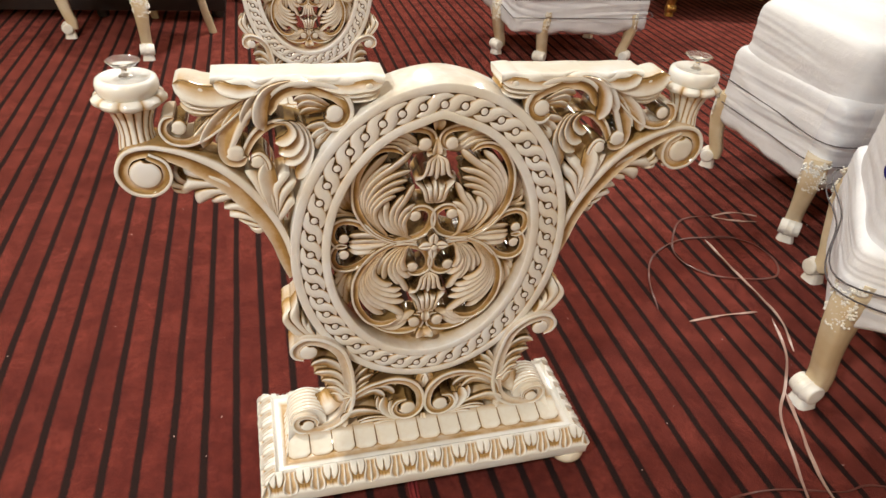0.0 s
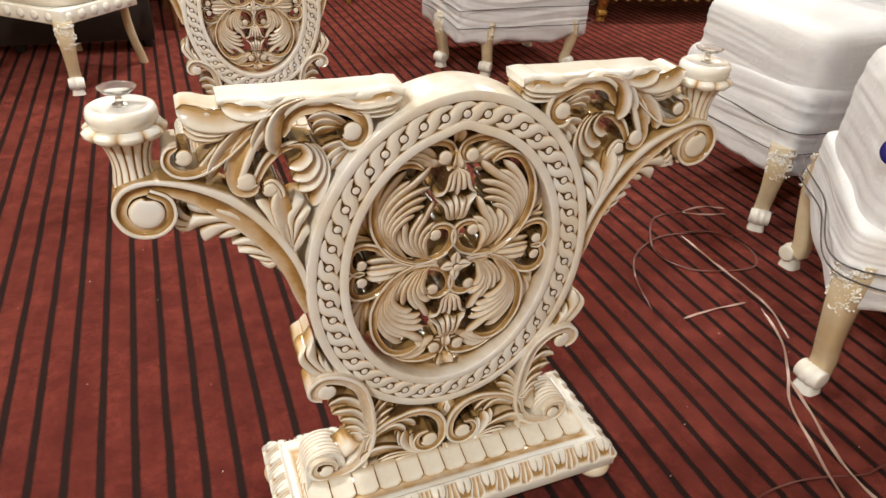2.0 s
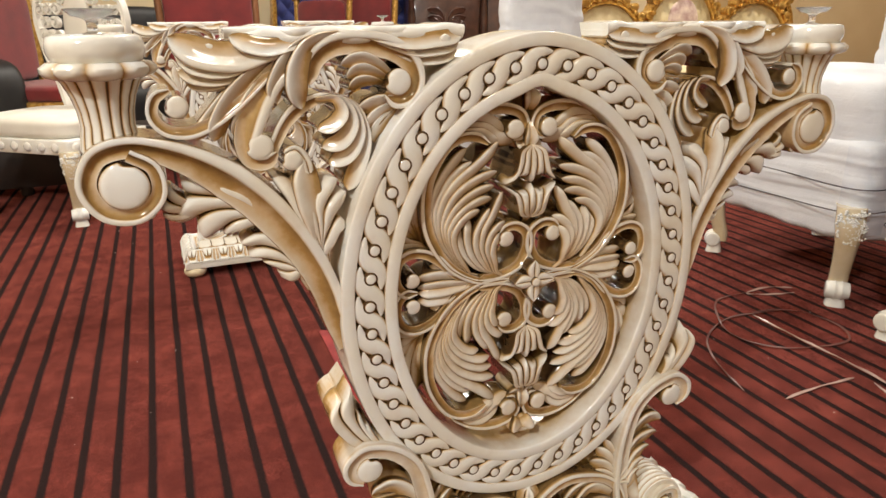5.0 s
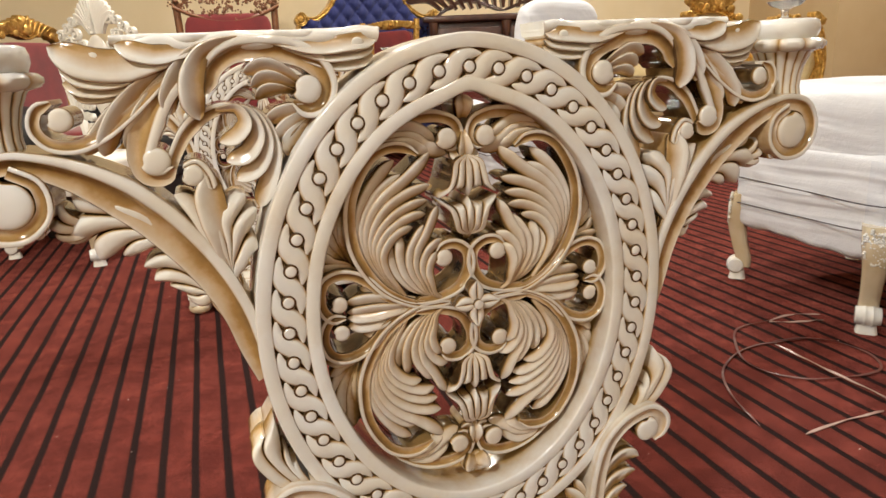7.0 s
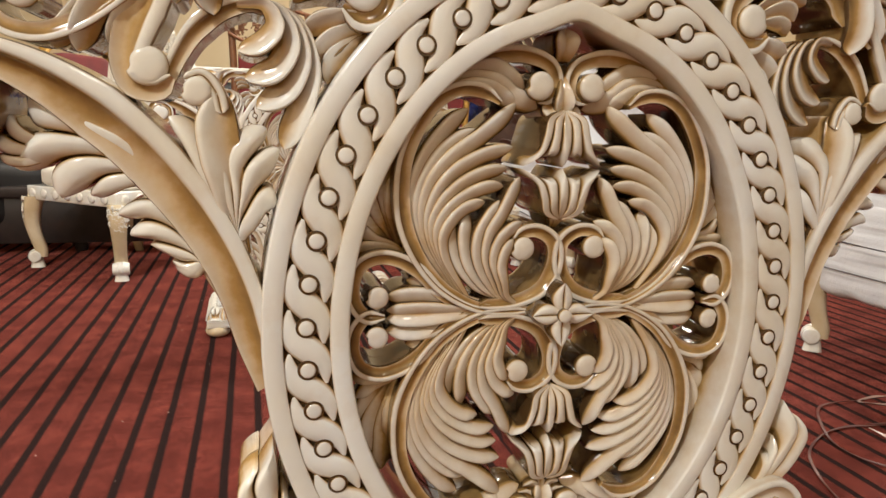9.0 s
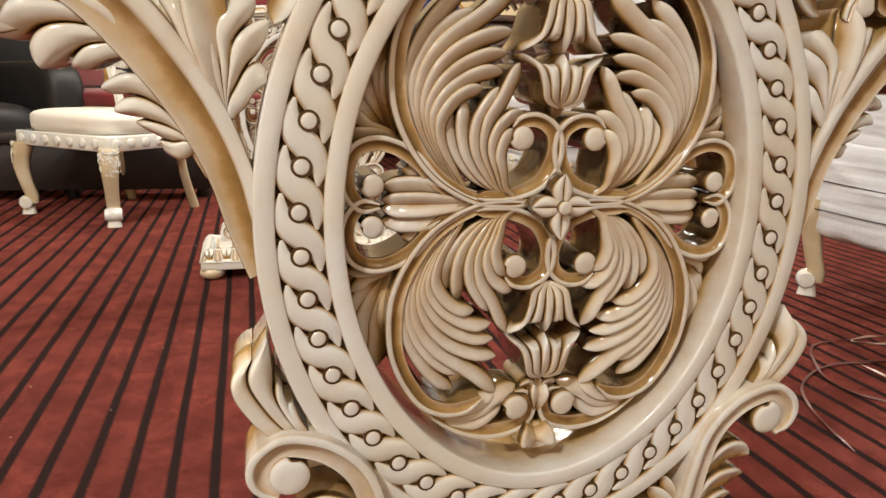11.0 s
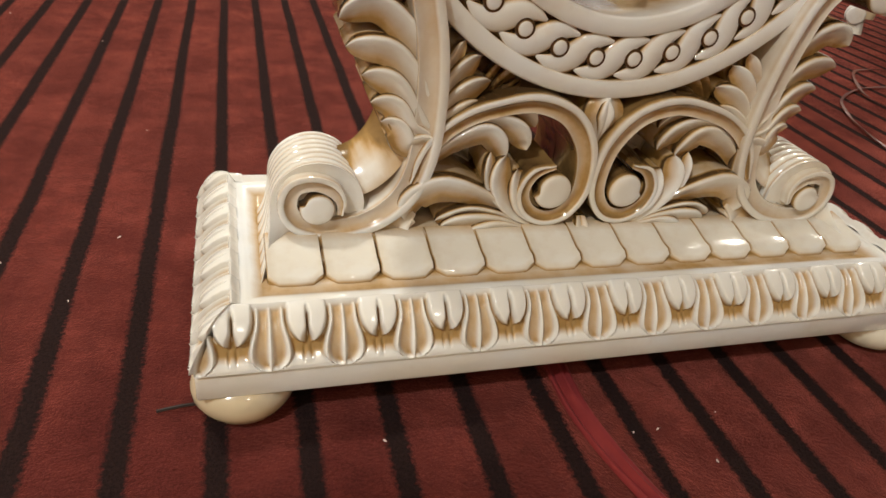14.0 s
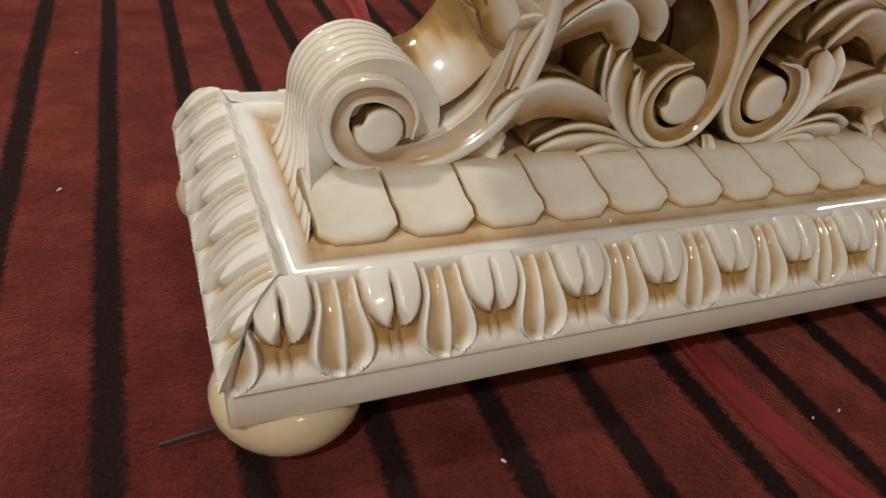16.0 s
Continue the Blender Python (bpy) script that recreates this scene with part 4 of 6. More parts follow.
    c.sweep([(-0.300, 0.770), (-0.282, 0.775), (-0.256, 0.772), (-0.226, 0.776), (-0.196, 0.773), (-0.160, 0.775), (-0.124, 0.775), (-0.104, 0.779), (-0.086, 0.776)], lambda q: 0.0070 + 0.0010 * math.sin(q * 19), lambda q: -0.012 + 0.0015 * math.sin(q * 23), BK, clean, side_glaze_shade=-1, n=64, name="top_edge")
    c.sweep([(-0.362, 0.764), (-0.345, 0.770), (-0.322, 0.764), (-0.302, 0.768)], lambda q: 0.0055, lambda q: -0.004 + 0.006 * math.sin(q * 9), BK, clean, side_glaze_shade=-1, n=24, name="top_edge")
    # the smooth slab on which the table top lies
    c.sweep([(-0.318, 0.7780), (-0.290, 0.7788), (-0.250, 0.7778), (-0.210, 0.7790), (-0.170, 0.7780), (-0.130, 0.7788), (-0.086, 0.7785)], lambda q: 0.0046, lambda q: -0.009 + 0.004 * math.sin(q * 17) + 0.002 * math.sin(q * 41), BK, clean, side_glaze_shade=-1, n=64, name="top_slab")
    c.split("wing_carving", pedestal, label="pierced leaf scrolls in cream with brown glaze")


def cup(pedestal, side):
    x, y = side * 0.424, 0.026
    bm = bmesh.new()
    lathe(bm, [(0.0257, 0.6780), (0.0241, 0.6900), (0.0225, 0.7000), (0.0235, 0.7130), (0.0268, 0.7260), (0.0321, 0.7380), (0.0375, 0.7450)], x, y, 96, lambda a, i: 1 + 0.06 * (abs(math.cos(a * 8)) ** 0.5 - 0.75), 30.0)
    v = part("fluted_vase", bm, LACQUER, pedestal)
    bm = bmesh.new()
    lathe(bm, [(0.0321, 0.7400), (0.0428, 0.7430), (0.0465, 0.7470), (0.0465, 0.7510), (0.0417, 0.7550), (0.0321, 0.7560)], x, y, 72, lambda a, i: 1 + 0.12 * (abs(math.cos(a * 4.5)) ** 0.5 - 0.75), 5.0)
    part("petal_collar", bm, LACQUER, v)
    bm = bmesh.new()
    lathe(bm, [(0.0310, 0.7520), (0.0369, 0.7560), (0.0398, 0.7630), (0.0398, 0.7700), (0.0377, 0.7760), (0.0332, 0.7780), (0.0305, 0.7775), (0.0294, 0.7765), (0.0000, 0.7910)][:-1] + [(0.0043, 0.7765)], x, y, 48)
    part("cushion", bm, LACQUER, v)


def lower_scrolls(pedestal):
    """Brackets and scrolls between the oval and the plinth."""
    c = Carving(((1, 1, 0.0, 0.004), (-1, 1, 0.0, 0.004)), dy=-0.012)
    BK = 0.0385
    f = functools.partial(c.finger, kept=0.36)
    leaf = functools.partial(c.fan, side=0.45, kept=0.30, root=0.52)
    # S bracket: upper curl, body, lower roll
    c.stem(0.0105, (-0.222, 0.284), (-0.234, 0.292), (-0.236, 0.308), (-0.220, 0.322), (-0.197, 0.319), (-0.176, 0.307), (-0.159, 0.287), (-0.149, 0.255), (-0.144, 0.222), (-0.143, 0.188), (-0.146, 0.153), (-0.158, 0.124), (-0.183, 0.104), (-0.215, 0.098), (-0.237, 0.1045), (-0.2445, 0.119), (-0.2395, 0.1340), (-0.226, 0.1380), (-0.2125, 0.1335), (-0.2050, 0.1235), (-0.2055, 0.1120), y=-0.012, back=0.038, profile=[(u, h, 0.55 * g) for u, h, g in HOLLOW_OUT], taper=(0.85, 1.1, 0.55), side_glaze_shade=0.12)
    # the broad hollow that sinks back behind its ridge
    c.sweep([(-0.160, 0.222), (-0.159, 0.200), (-0.161, 0.180), (-0.169, 0.158), (-0.184, 0.140), (-0.205, 0.130)], 0.0145, -0.006, 0.0385, [(-1, 2.9, 0.0), (-0.8, 2.3, 0.0), (-0.4, 1.7, 0.0), (0.0, 1.2, 0.05), (0.5, 0.8, 0.15), (1, 0.6, 0.4)], n=30, side_glaze_shade=0.0, name="hollow")
    c.button(-0.213, 0.2985, 0.0165, -0.012, BK, 0.25, 100)
    c.button(-0.2225, 0.1180, 0.0135, -0.015, BK, 0.25, 170)
    # leaves on the outside of the bracket
    leaf([(-0.143, 0.137), (-0.142, 0.168), (-0.150, 0.221), (-0.167, 0.250), (-0.188, 0.263), (-0.210, 0.254)],
         [(-0.143, 0.137), (-0.142, 0.168), (-0.155, 0.209), (-0.174, 0.233), (-0.205, 0.236)],
         [(-0.143, 0.137), (-0.142, 0.168), (-0.157, 0.190), (-0.173, 0.212), (-0.193, 0.217)],
         [(-0.143, 0.137), (-0.142, 0.168), (-0.158, 0.178), (-0.170, 0.195), (-0.186, 0.198)],
         [(-0.143, 0.137), (-0.142, 0.168), (-0.158, 0.166), (-0.167, 0.180), (-0.178, 0.184)], y=-0.006, back=BK)
    # inner leaves under the oval
    leaf([(-0.140, 0.155), (-0.135, 0.176), (-0.134, 0.212), (-0.120, 0.243)],
         [(-0.140, 0.155), (-0.135, 0.176), (-0.125, 0.214), (-0.107, 0.233)],
         [(-0.140, 0.155), (-0.135, 0.176), (-0.119, 0.204), (-0.097, 0.215)],
         [(-0.140, 0.155), (-0.135, 0.176), (-0.119, 0.190), (-0.103, 0.199)], y=-0.003, back=BK)
    leaf([(-0.102, 0.192), (-0.092, 0.213), (-0.085, 0.224)],
         [(-0.099, 0.191), (-0.083, 0.212), (-0.071, 0.223)],
         [(-0.097, 0.191), (-0.080, 0.204), (-0.068, 0.212)], y=0.010, back=BK)
    # C scroll towards the middle
    c.stem(0.0080, (-0.152, 0.137), (-0.136, 0.171), (-0.114, 0.189), (-0.089, 0.198), (-0.060, 0.202), (-0.031, 0.192), (-0.013, 0.170), (-0.007, 0.146), (-0.009, 0.122), (-0.021, 0.106), (-0.038, 0.103), (-0.053, 0.112), (-0.0585, 0.128), (-0.0510, 0.1440), (-0.0350, 0.1500), y=-0.010, back=0.038, profile=HOLLOW_OUT, taper=(0.7, 1.15, 0.6))
    c.button(-0.0335, 0.1290, 0.0165, -0.013, 0.030, 0.22, 200, 0.26)
    leaf([(-0.024, 0.090), (-0.062, 0.106), (-0.086, 0.132), (-0.089, 0.159)],
         [(-0.025, 0.092), (-0.061, 0.110), (-0.078, 0.135), (-0.076, 0.157)],
         [(-0.025, 0.093), (-0.054, 0.114), (-0.065, 0.145)], y=-0.009, back=0.038)
    leaf([(-0.144, 0.145), (-0.121, 0.176), (-0.094, 0.191), (-0.068, 0.191), (-0.055, 0.179)],
         [(-0.144, 0.145), (-0.118, 0.173), (-0.096, 0.183), (-0.073, 0.178), (-0.059, 0.160)],
         [(-0.144, 0.145), (-0.115, 0.169), (-0.095, 0.175), (-0.077, 0.154)], y=-0.006, back=0.038)
    f(0.0106, (-0.064, 0.101), (-0.098, 0.124), (-0.130, 0.131), (-0.149, 0.120), (-0.151, 0.101), y=-0.010, back=0.038)
    leaf([(-0.049, 0.089), (-0.077, 0.105), (-0.106, 0.109), (-0.128, 0.099)],
         [(-0.048, 0.088), (-0.079, 0.098), (-0.107, 0.098), (-0.124, 0.092)],
         [(-0.048, 0.088), (-0.076, 0.093), (-0.103, 0.086)], y=-0.011, back=0.038)
    leaf([(-0.148, 0.110), (-0.158, 0.099), (-0.161, 0.086)],
         [(-0.147, 0.104), (-0.166, 0.094), (-0.192, 0.086)], y=-0.011, back=0.038)
    f(0.0045, (0.002, 0.102), (0.002, 0.093), (-0.003, 0.084), y=-0.012, back=0.038)
    # curl beside the oval
    c.leaf(0.0062, [(-0.191, 0.306), (-0.211, 0.318), (-0.237, 0.346), (-0.249, 0.370), (-0.240, 0.386)],
         [(-0.191, 0.306), (-0.204, 0.324), (-0.225, 0.355), (-0.235, 0.379), (-0.227, 0.401)],
         [(-0.191, 0.306), (-0.200, 0.322), (-0.208, 0.336), (-0.215, 0.354)], y=0.000, back=BK)
    f(0.0100, (-0.004, 0.165), (-0.005, 0.188), (-0.006, 0.208), y=-0.004, back=0.06, root=0.3)
    c.rear("rear_scrollwork", pedestal, skip=8, glazed=0.2, without="button")
    c.split("lower_scrollwork", pedestal, label="carved brackets and C scrolls in glazed cream")
    # solid core behind the scrolls, and the fluted rolls
    bm = bmesh.new()
    box(bm, -0.150, 0.158, 0.020, 0.070, 0.075, 0.100, 0.004)
    part("core_board", bm, LACQUER, pedestal)
    for s in (-1, 1):
        fluted_roll(pedestal, s)


def fluted_roll(pedestal, s):
    """The rolled end of the bracket: fluted round its girth, its outer side flaring down to the end of the tile row."""
    cx, cz, r = 0.2215, 0.1165, 0.0350
    line = [(cx - r * math.cos(a), cz + r * math.sin(a), 0.0) for a in (radians(-20 + 8 * k) for k in range(26))]
    line += [(cx + 0.0348 + 0.0035 * q + 0.008 * q ** 3, cz - 0.004 - 0.036 * q, q) for q in (0.12 * k for k in range(1, 9))]
    rows = 60
    v, f, g, m = [], [], [], len(line)
    for i in range(rows + 1):
        q = i / rows
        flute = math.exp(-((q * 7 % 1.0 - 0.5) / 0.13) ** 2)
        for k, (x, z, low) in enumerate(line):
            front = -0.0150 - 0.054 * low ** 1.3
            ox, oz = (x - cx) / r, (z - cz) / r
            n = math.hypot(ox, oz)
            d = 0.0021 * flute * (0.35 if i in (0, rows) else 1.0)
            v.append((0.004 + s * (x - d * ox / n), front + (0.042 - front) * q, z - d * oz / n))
            # tone is darker in the flutes and at the foot of the flare
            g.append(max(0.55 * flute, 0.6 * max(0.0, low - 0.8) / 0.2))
    for i in range(rows):
        f += [(i * m + k, i * m + k + 1, (i + 1) * m + k + 1, (i + 1) * m + k) for k in range(m - 1)]
        if i > 0.55 * rows:
            f.append((i * m + m - 1, i * m, (i + 1) * m, (i + 1) * m + m - 1))
    # its front: a flat disc, and the inner side of the flare
    inner = len(v)
    for x, z, low in line:
        v.append((0.004 + s * (x - 0.017 if low else cx + 0.62 * (x - cx)), -0.0145 - 0.004 * low, z if low else cz + 0.62 * (z - cz)))
        g.append(0.12 + 0.3 * low)
    f += [(k + 1, k, inner + k, inner + k + 1) for k in range(m - 1)]
    for hub, row, y in ((len(v), inner, -0.0145), (len(v) + 1, rows * m, 0.042)):
        v.append((0.004 + s * cx, y, cz))
        g.append(0.35)
        f += [(hub, row + k, row + (k + 1) % m) for k in range(m)]
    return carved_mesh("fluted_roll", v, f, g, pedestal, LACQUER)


# plinth: outline half sizes and the course heights
PX, PY0, PY1, PCX, PLINTH_TURN = 0.316, -0.1180, 0.118, 0.0085, 0.8


def plinth(pedestal):
    yc, hy = (PY0 + PY1) / 2, (PY1 - PY0) / 2
    bm = bmesh.new()
    box(bm, PCX - PX, PCX + PX, PY0, PY1, 0.0305, 0.0515, 0.002)
    slab = part("plinth", bm, LACQUER, pedestal, "plain cream edge board of the plinth")
    slab.matrix_basis = pose(0, 0, 0, 0, 0, PLINTH_TURN)
    # ovolo, cavetto and sloping top as one moulding: (inset, z, glaze)
    prof = [(0.003, 0.0513, 0.8), (0.004, 0.0545, 0.6), (0.0065, 0.063, 0.5), (0.0115, 0.0725, 0.35), (0.019, 0.080, 0.15), (0.028, 0.0840, 0.0), (0.0325, 0.0852, 0.0), (0.037, 0.0846, 0.0), (0.0405, 0.0830, 0.15), (0.0435, 0.0815, 0.35), (0.046, 0.0800, 0.5), (0.051, 0.0795, 0.5), (0.055, 0.081, 0.4), (0.062, 0.0838, 0.85), (0.085, 0.0925, 0.85), (0.096, 0.0945, 0.4)]
    c = Carving()
    verts, glaze, faces = [], [], []
    for ins, z, g in prof:
        for sx, sy in ((-1, -1), (1, -1), (1, 1), (-1, 1)):
            ix = ins if ins < 0.06 else 0.06 + (ins - 0.06) * 0.35
            verts.append((PCX + sx * (PX - ix), yc + sy * (hy - ins), z))
            glaze.append(g)
    for j in range(len(prof) - 1):
        faces += [(4 * j + k, 4 * j + (k + 1) % 4, 4 * j + 4 + (k + 1) % 4, 4 * j + 4 + k) for k in range(4)]
    top = 4 * (len(prof) - 1)
    faces += [(3, 2, 1, 0), (top, top + 1, top + 2, top + 3)]
    c.put(verts, faces, glaze)
    c.make("moulding", slab)

    # leaf-and-tongue course: one carved unit, u across it, q down the slope
    P = 2 * PX / 13
    slope = glide([(0.031, 0.0847), (0.022, 0.0818), (0.0135, 0.0745), (0.0072, 0.0645), (0.0032, 0.0520)], 44)

    def ease(a, b, x):
        k = max(0.0, min(1.0, (x - a) / (b - a)))
        return k * k * (3 - 2 * k)

    def relief(u, q):
        """Height over the moulding: a smooth band above, then tongues with a slit, skirts below, and hollow leaves between."""
        a, v = abs(u), 0.5 - abs(u)
        band = 0.0046 * ease(0.0, 0.10, q)
        wt = 0.30 * math.sqrt(max(0.0, 1 - (max(0.0, q - 0.24) / 0.42) ** 2)) if q < 0.66 else 0.0
        edge = ease(0.0, 0.06, wt - a) if wt > 0 else 0.0
        h = band * edge + 0.0010 * edge * (1 - (a / 0.3) ** 2)
        h -= 0.0056 * math.exp(-(a / (0.024 + 0.060 * ease(0.42, 0.66, q))) ** 2) * ease(0.14, 0.28, q) * (1 - ease(0.64, 0.72, q))
        skirt = ease(0.64, 0.74, q)
        h = max(h, skirt * (0.0006 + 0.0036 * ease(0.70, 0.97, q) - 0.0009 * math.exp(-((a - 0.05) / 0.018) ** 2) * (1 - ease(0.84, 0.92, q))))
        wl = 0.185 + 0.095 * ease(0.30, 0.74, q)
        if q > 0.76:
            wl = 0.28 * math.sqrt(max(0.0, 1 - ((q - 0.76) / 0.235) ** 2))
        if wl > 0.02 and v < wl * 1.25:
            k = v / wl
            rim, rib = math.exp(-((k - 0.90) / 0.17) ** 2), math.exp(-(k / 0.16) ** 2)
            leaf = 0.0007 + 0.0046 * (0.40 + 0.60 * q) * max(rim, 0.85 * rib)
            inside = (1 - ease(0.95, 1.20, k)) * (1 - ease(0.95, 0.99, q)) * ease(0.05, 0.16, q)
            h = h * (1 - inside) + leaf * inside
        h = max(h, band * (1 - ease(0.08, 0.20, q)))
        return h

    nu = 72

    def unit(width, left=False, right=False, bold=1.3):
        """One unit as a mesh; at the ends of a side it is mitred."""
        v, f, g = [], [], []
        for i, p in enumerate(slope):
            q = i / (len(slope) - 1)
            d = slope[min(i + 1, len(slope) - 1)] - slope[max(i - 1, 0)]
            d /= np.linalg.norm(d)
            for k in range(nu + 1):
                u = k / nu - 0.5
                h = bold * relief(u, q)
                x, y = u * width, p[0] + d[1] * h
                if left:
                    x = max(x, y - width / 2)
                if right:
                    x = min(x, width / 2 - y)
                v.append((x, y, p[1] - d[0] * h))
                g.append((0.52 if 0.5 - abs(u) < 0.27 else 0.70) * (1 - ease(0.0005, 0.0036 * bold, h)) * ease(0.06, 0.16, q))
        for i in range(len(slope) - 1):
            f += [(i * (nu + 1) + k, i * (nu + 1) + k + 1, (i + 1) * (nu + 1) + k + 1, (i + 1) * (nu + 1) + k) for k in range(nu)]
        return v, f, g

    def course(count, width, place, bold=1.3):
        middle = None
        for i in range(count):
            if i in (0, count - 1):
                ob = carved_mesh("leaf_tongue", *unit(width, i == 0, i == count - 1, bold), slab, LACQUER)
            elif middle is None:
                ob = carved_mesh("leaf_tongue", *unit(width, bold=bold), slab, LACQUER)
                middle = ob.data
            else:
                ob = new("leaf_tongue", middle)
                ob.parent = slab
            ob.matrix_basis = place(i)
    side = (PY1 - PY0) / 7
    course(13, P, lambda i: pose(PCX - PX + P * (i + 0.5), PY0, 0))
    course(13, P, lambda i: pose(PCX + PX - P * (i + 0.5), PY1, 0, 0, 0, 180))
    course(7, side, lambda i: pose(PCX - PX, PY1 - side * (i + 0.5), 0, 0, 0, -90), 1.6)
    course(7, side, lambda i: pose(PCX + PX, PY0 + side * (i + 0.5), 0, 0, 0, 90), 1.6)
    # scale tiles on the slope
    tp = 0.0414
    bm = bmesh.new()
    glazed = bm.verts.layers.float.new("glaze_and_shade")
    w = tp * 0.488
    cv = [(-0.0685, 0.0800), (-0.0680, 0.0835), (-0.0635, 0.0865), (-0.0500, 0.0905), (-0.0340, 0.0950), (-0.020, 0.0965)]
    grid = []
    for i, (y, z) in enumerate(cv):
        row = []
        for u in (-1, -0.955, -0.6, 0, 0.6, 0.955, 1):
            e = 0.0022 if abs(u) == 1 else 0.0
            dip = 0.006 * abs(u) ** 5 if i < 3 else 0.0
            row.append(bm.verts.new((u * w, y + dip + e, z + dip * 0.7 - e)))
            # glaze left in the joints and at the foot; darker also under the carving
            row[-1][glazed] = max(0.95 if abs(u) == 1 else 0.12 if abs(u) > 0.9 else 0.0, (0.75, 0.18, 0.0, 0.0, 0.08, 0.5)[i])
        grid.append(row)
    for a, b in zip(grid, grid[1:]):
        for k in range(6):
            bm.faces.new((a[k], a[k + 1], b[k + 1], b[k]))
    res = bmesh.ops.extrude_face_region(bm, geom=bm.faces[:])
    for q in res["geom"]:
        if isinstance(q, bmesh.types.BMVert):
            q.co += Vector((0, 0.003, -0.010))
    first = part("scale_tile", bm, LACQUER, slab)
    for i in range(13):
        ob = first if i == 0 else new("scale_tile", first.data)
        ob.parent = slab
        ob.location = (PCX + 0.002 + (i - 6) * tp, 0.004, 0)
    # bun feet
    for sx in (-1, 1):
        for y in (PY0 + 0.029, PY1 - 0.029):
            bm = bmesh.new()
            lathe(bm, [(0.015, 0.0), (0.025, 0.0025), (0.0325, 0.008), (0.036, 0.0155), (0.036, 0.022), (0.0325, 0.029), (0.025, 0.034)], PCX + sx * (PX - 0.030), y, 32)
            part("bun_foot", bm, AGED_LACQUER, pedestal).matrix_basis = pose(0, 0, 0, 0, 0, PLINTH_TURN)


def suction_pad(at):
    ob = thing("suction_pad", "clear plastic suction pad standing on a cream cup", "suction pad", at, 0, "pads under the missing glass top")
    bm = bmesh.new()
    lathe(bm, [(0.006, 0.0), (0.0045, 0.003), (0.004, 0.011), (0.007, 0.014), (0.016, 0.0165), (0.0215, 0.0215), (0.0208, 0.0222), (0.014, 0.0185), (0.004, 0.0165)], 0, 0, 32)
    part("pad", bm, CLEAR, ob)
    bm = bmesh.new()
    lathe(bm, [(0.0085, 0.0002), (0.0085, 0.0016), (0.0055, 0.003)], 0, 0, 20)
    part("foot_disc", bm, METAL, ob)
    return ob


table_pedestal = thing("table_pedestal", "carved cream table pedestal with brown antique glaze on striped carpet", "table pedestal", (0.0, 0.0, 0.0), 0, "pedestals of the dining table")
ring_frame(table_pedestal)
medallion(table_pedestal)
wings(table_pedestal)
for s in (-1, 1):
    cup(table_pedestal, s)
lower_scrolls(table_pedestal)
plinth(table_pedestal)
SECOND = pose(-0.072, 1.652, 0.0, 0, 0, 0)
copy_thing(table_pedestal, SECOND)
for s in (-1, 1):
    suction_pad((s * 0.424, 0.026, 0.7768))
    suction_pad((s * 0.424 - 0.072, 1.678, 0.7768))


# ---- the room ----
def room():
    bm = bmesh.new()
    box(bm, ROOM_X0, ROOM_X1, ROOM_Y0, ROOM_Y1, -0.12, 0.0)
    tagged(part("floor", bm, CARPET, None, smooth=False), "dark red carpet with thin black stripes", "carpet", kind="structure")
    for name, dims, m, lab in (
            ("wall_north", (ROOM_X0 - 0.15, ROOM_X1 + 0.15, ROOM_Y1, ROOM_Y1 + 0.15), WALL, "plain cream painted wall"),
            ("wall_south", (ROOM_X0 - 0.15, ROOM_X1 + 0.15, ROOM_Y0 - 0.15, ROOM_Y0), WALL, "plain cream painted wall"),
            ("wall_west", (ROOM_X0 - 0.15, ROOM_X0, ROOM_Y0, ROOM_Y1), WALL, "plain cream painted wall"),
            ("wall_east", (ROOM_X1, ROOM_X1 + 0.15, ROOM_Y0, ROOM_Y1), WALL_TAN, "plain tan painted wall")):
        bm = bmesh.new()
        box(bm, *dims, -0.12, ROOM_H)
        tagged(part(name, bm, m, None, smooth=False), lab, "wall", kind="structure")
    bm = bmesh.new()
    box(bm, ROOM_X0 - 0.15, ROOM_X1 + 0.15, ROOM_Y0 - 0.15, ROOM_Y1 + 0.15, ROOM_H, ROOM_H + 0.12)
    tagged(part("ceiling", bm, CEILING, None, smooth=False), "plain white ceiling", "ceiling", kind="structure")
    # a projecting bay of the far wall, painted darker
    bm = bmesh.new()
    box(bm, 5.25, ROOM_X1, 4.3, ROOM_Y1, 0.0, ROOM_H)
    tagged(part("wall_bay", bm, WALL_TAN, None, smooth=False), "tan painted projecting part of the far wall", "wall", kind="structure")


room()


def ceiling_light(x, y, watts, colour):
    ob = thing("ceiling_light", "small square white downlight added out of view under the ceiling", "ceiling light", (x, y, ROOM_H - 0.05), 0, "ceiling lights")
    bm = bmesh.new()
    for d in ((-0.12, 0.12, -0.12, -0.1), (-0.12, 0.12, 0.1, 0.12), (-0.12, -0.1, -0.1, 0.1), (0.1, 0.12, -0.1, 0.1)):
        box(bm, *d, 0.0, 0.05, 0.002, 1)
    part("frame", bm, WHITE_PAINT, ob, smooth=False)
    bm = bmesh.new()
    box(bm, -0.1, 0.1, -0.1, 0.1, 0.012, 0.05)
    part("diffuser", bm, DIFFUSER, ob, smooth=False)
    lamp = bpy.data.lights.new("panel_lamp", "AREA")
    lamp.shape, lamp.size, lamp.energy, lamp.color = "SQUARE", 0.19, watts, colour
    o = new("panel_lamp", lamp)
    o.matrix_basis = pose(x, y, ROOM_H - 0.06)


for x, y, watts, colour in LAMPS:
    ceiling_light(x, y, watts, colour)


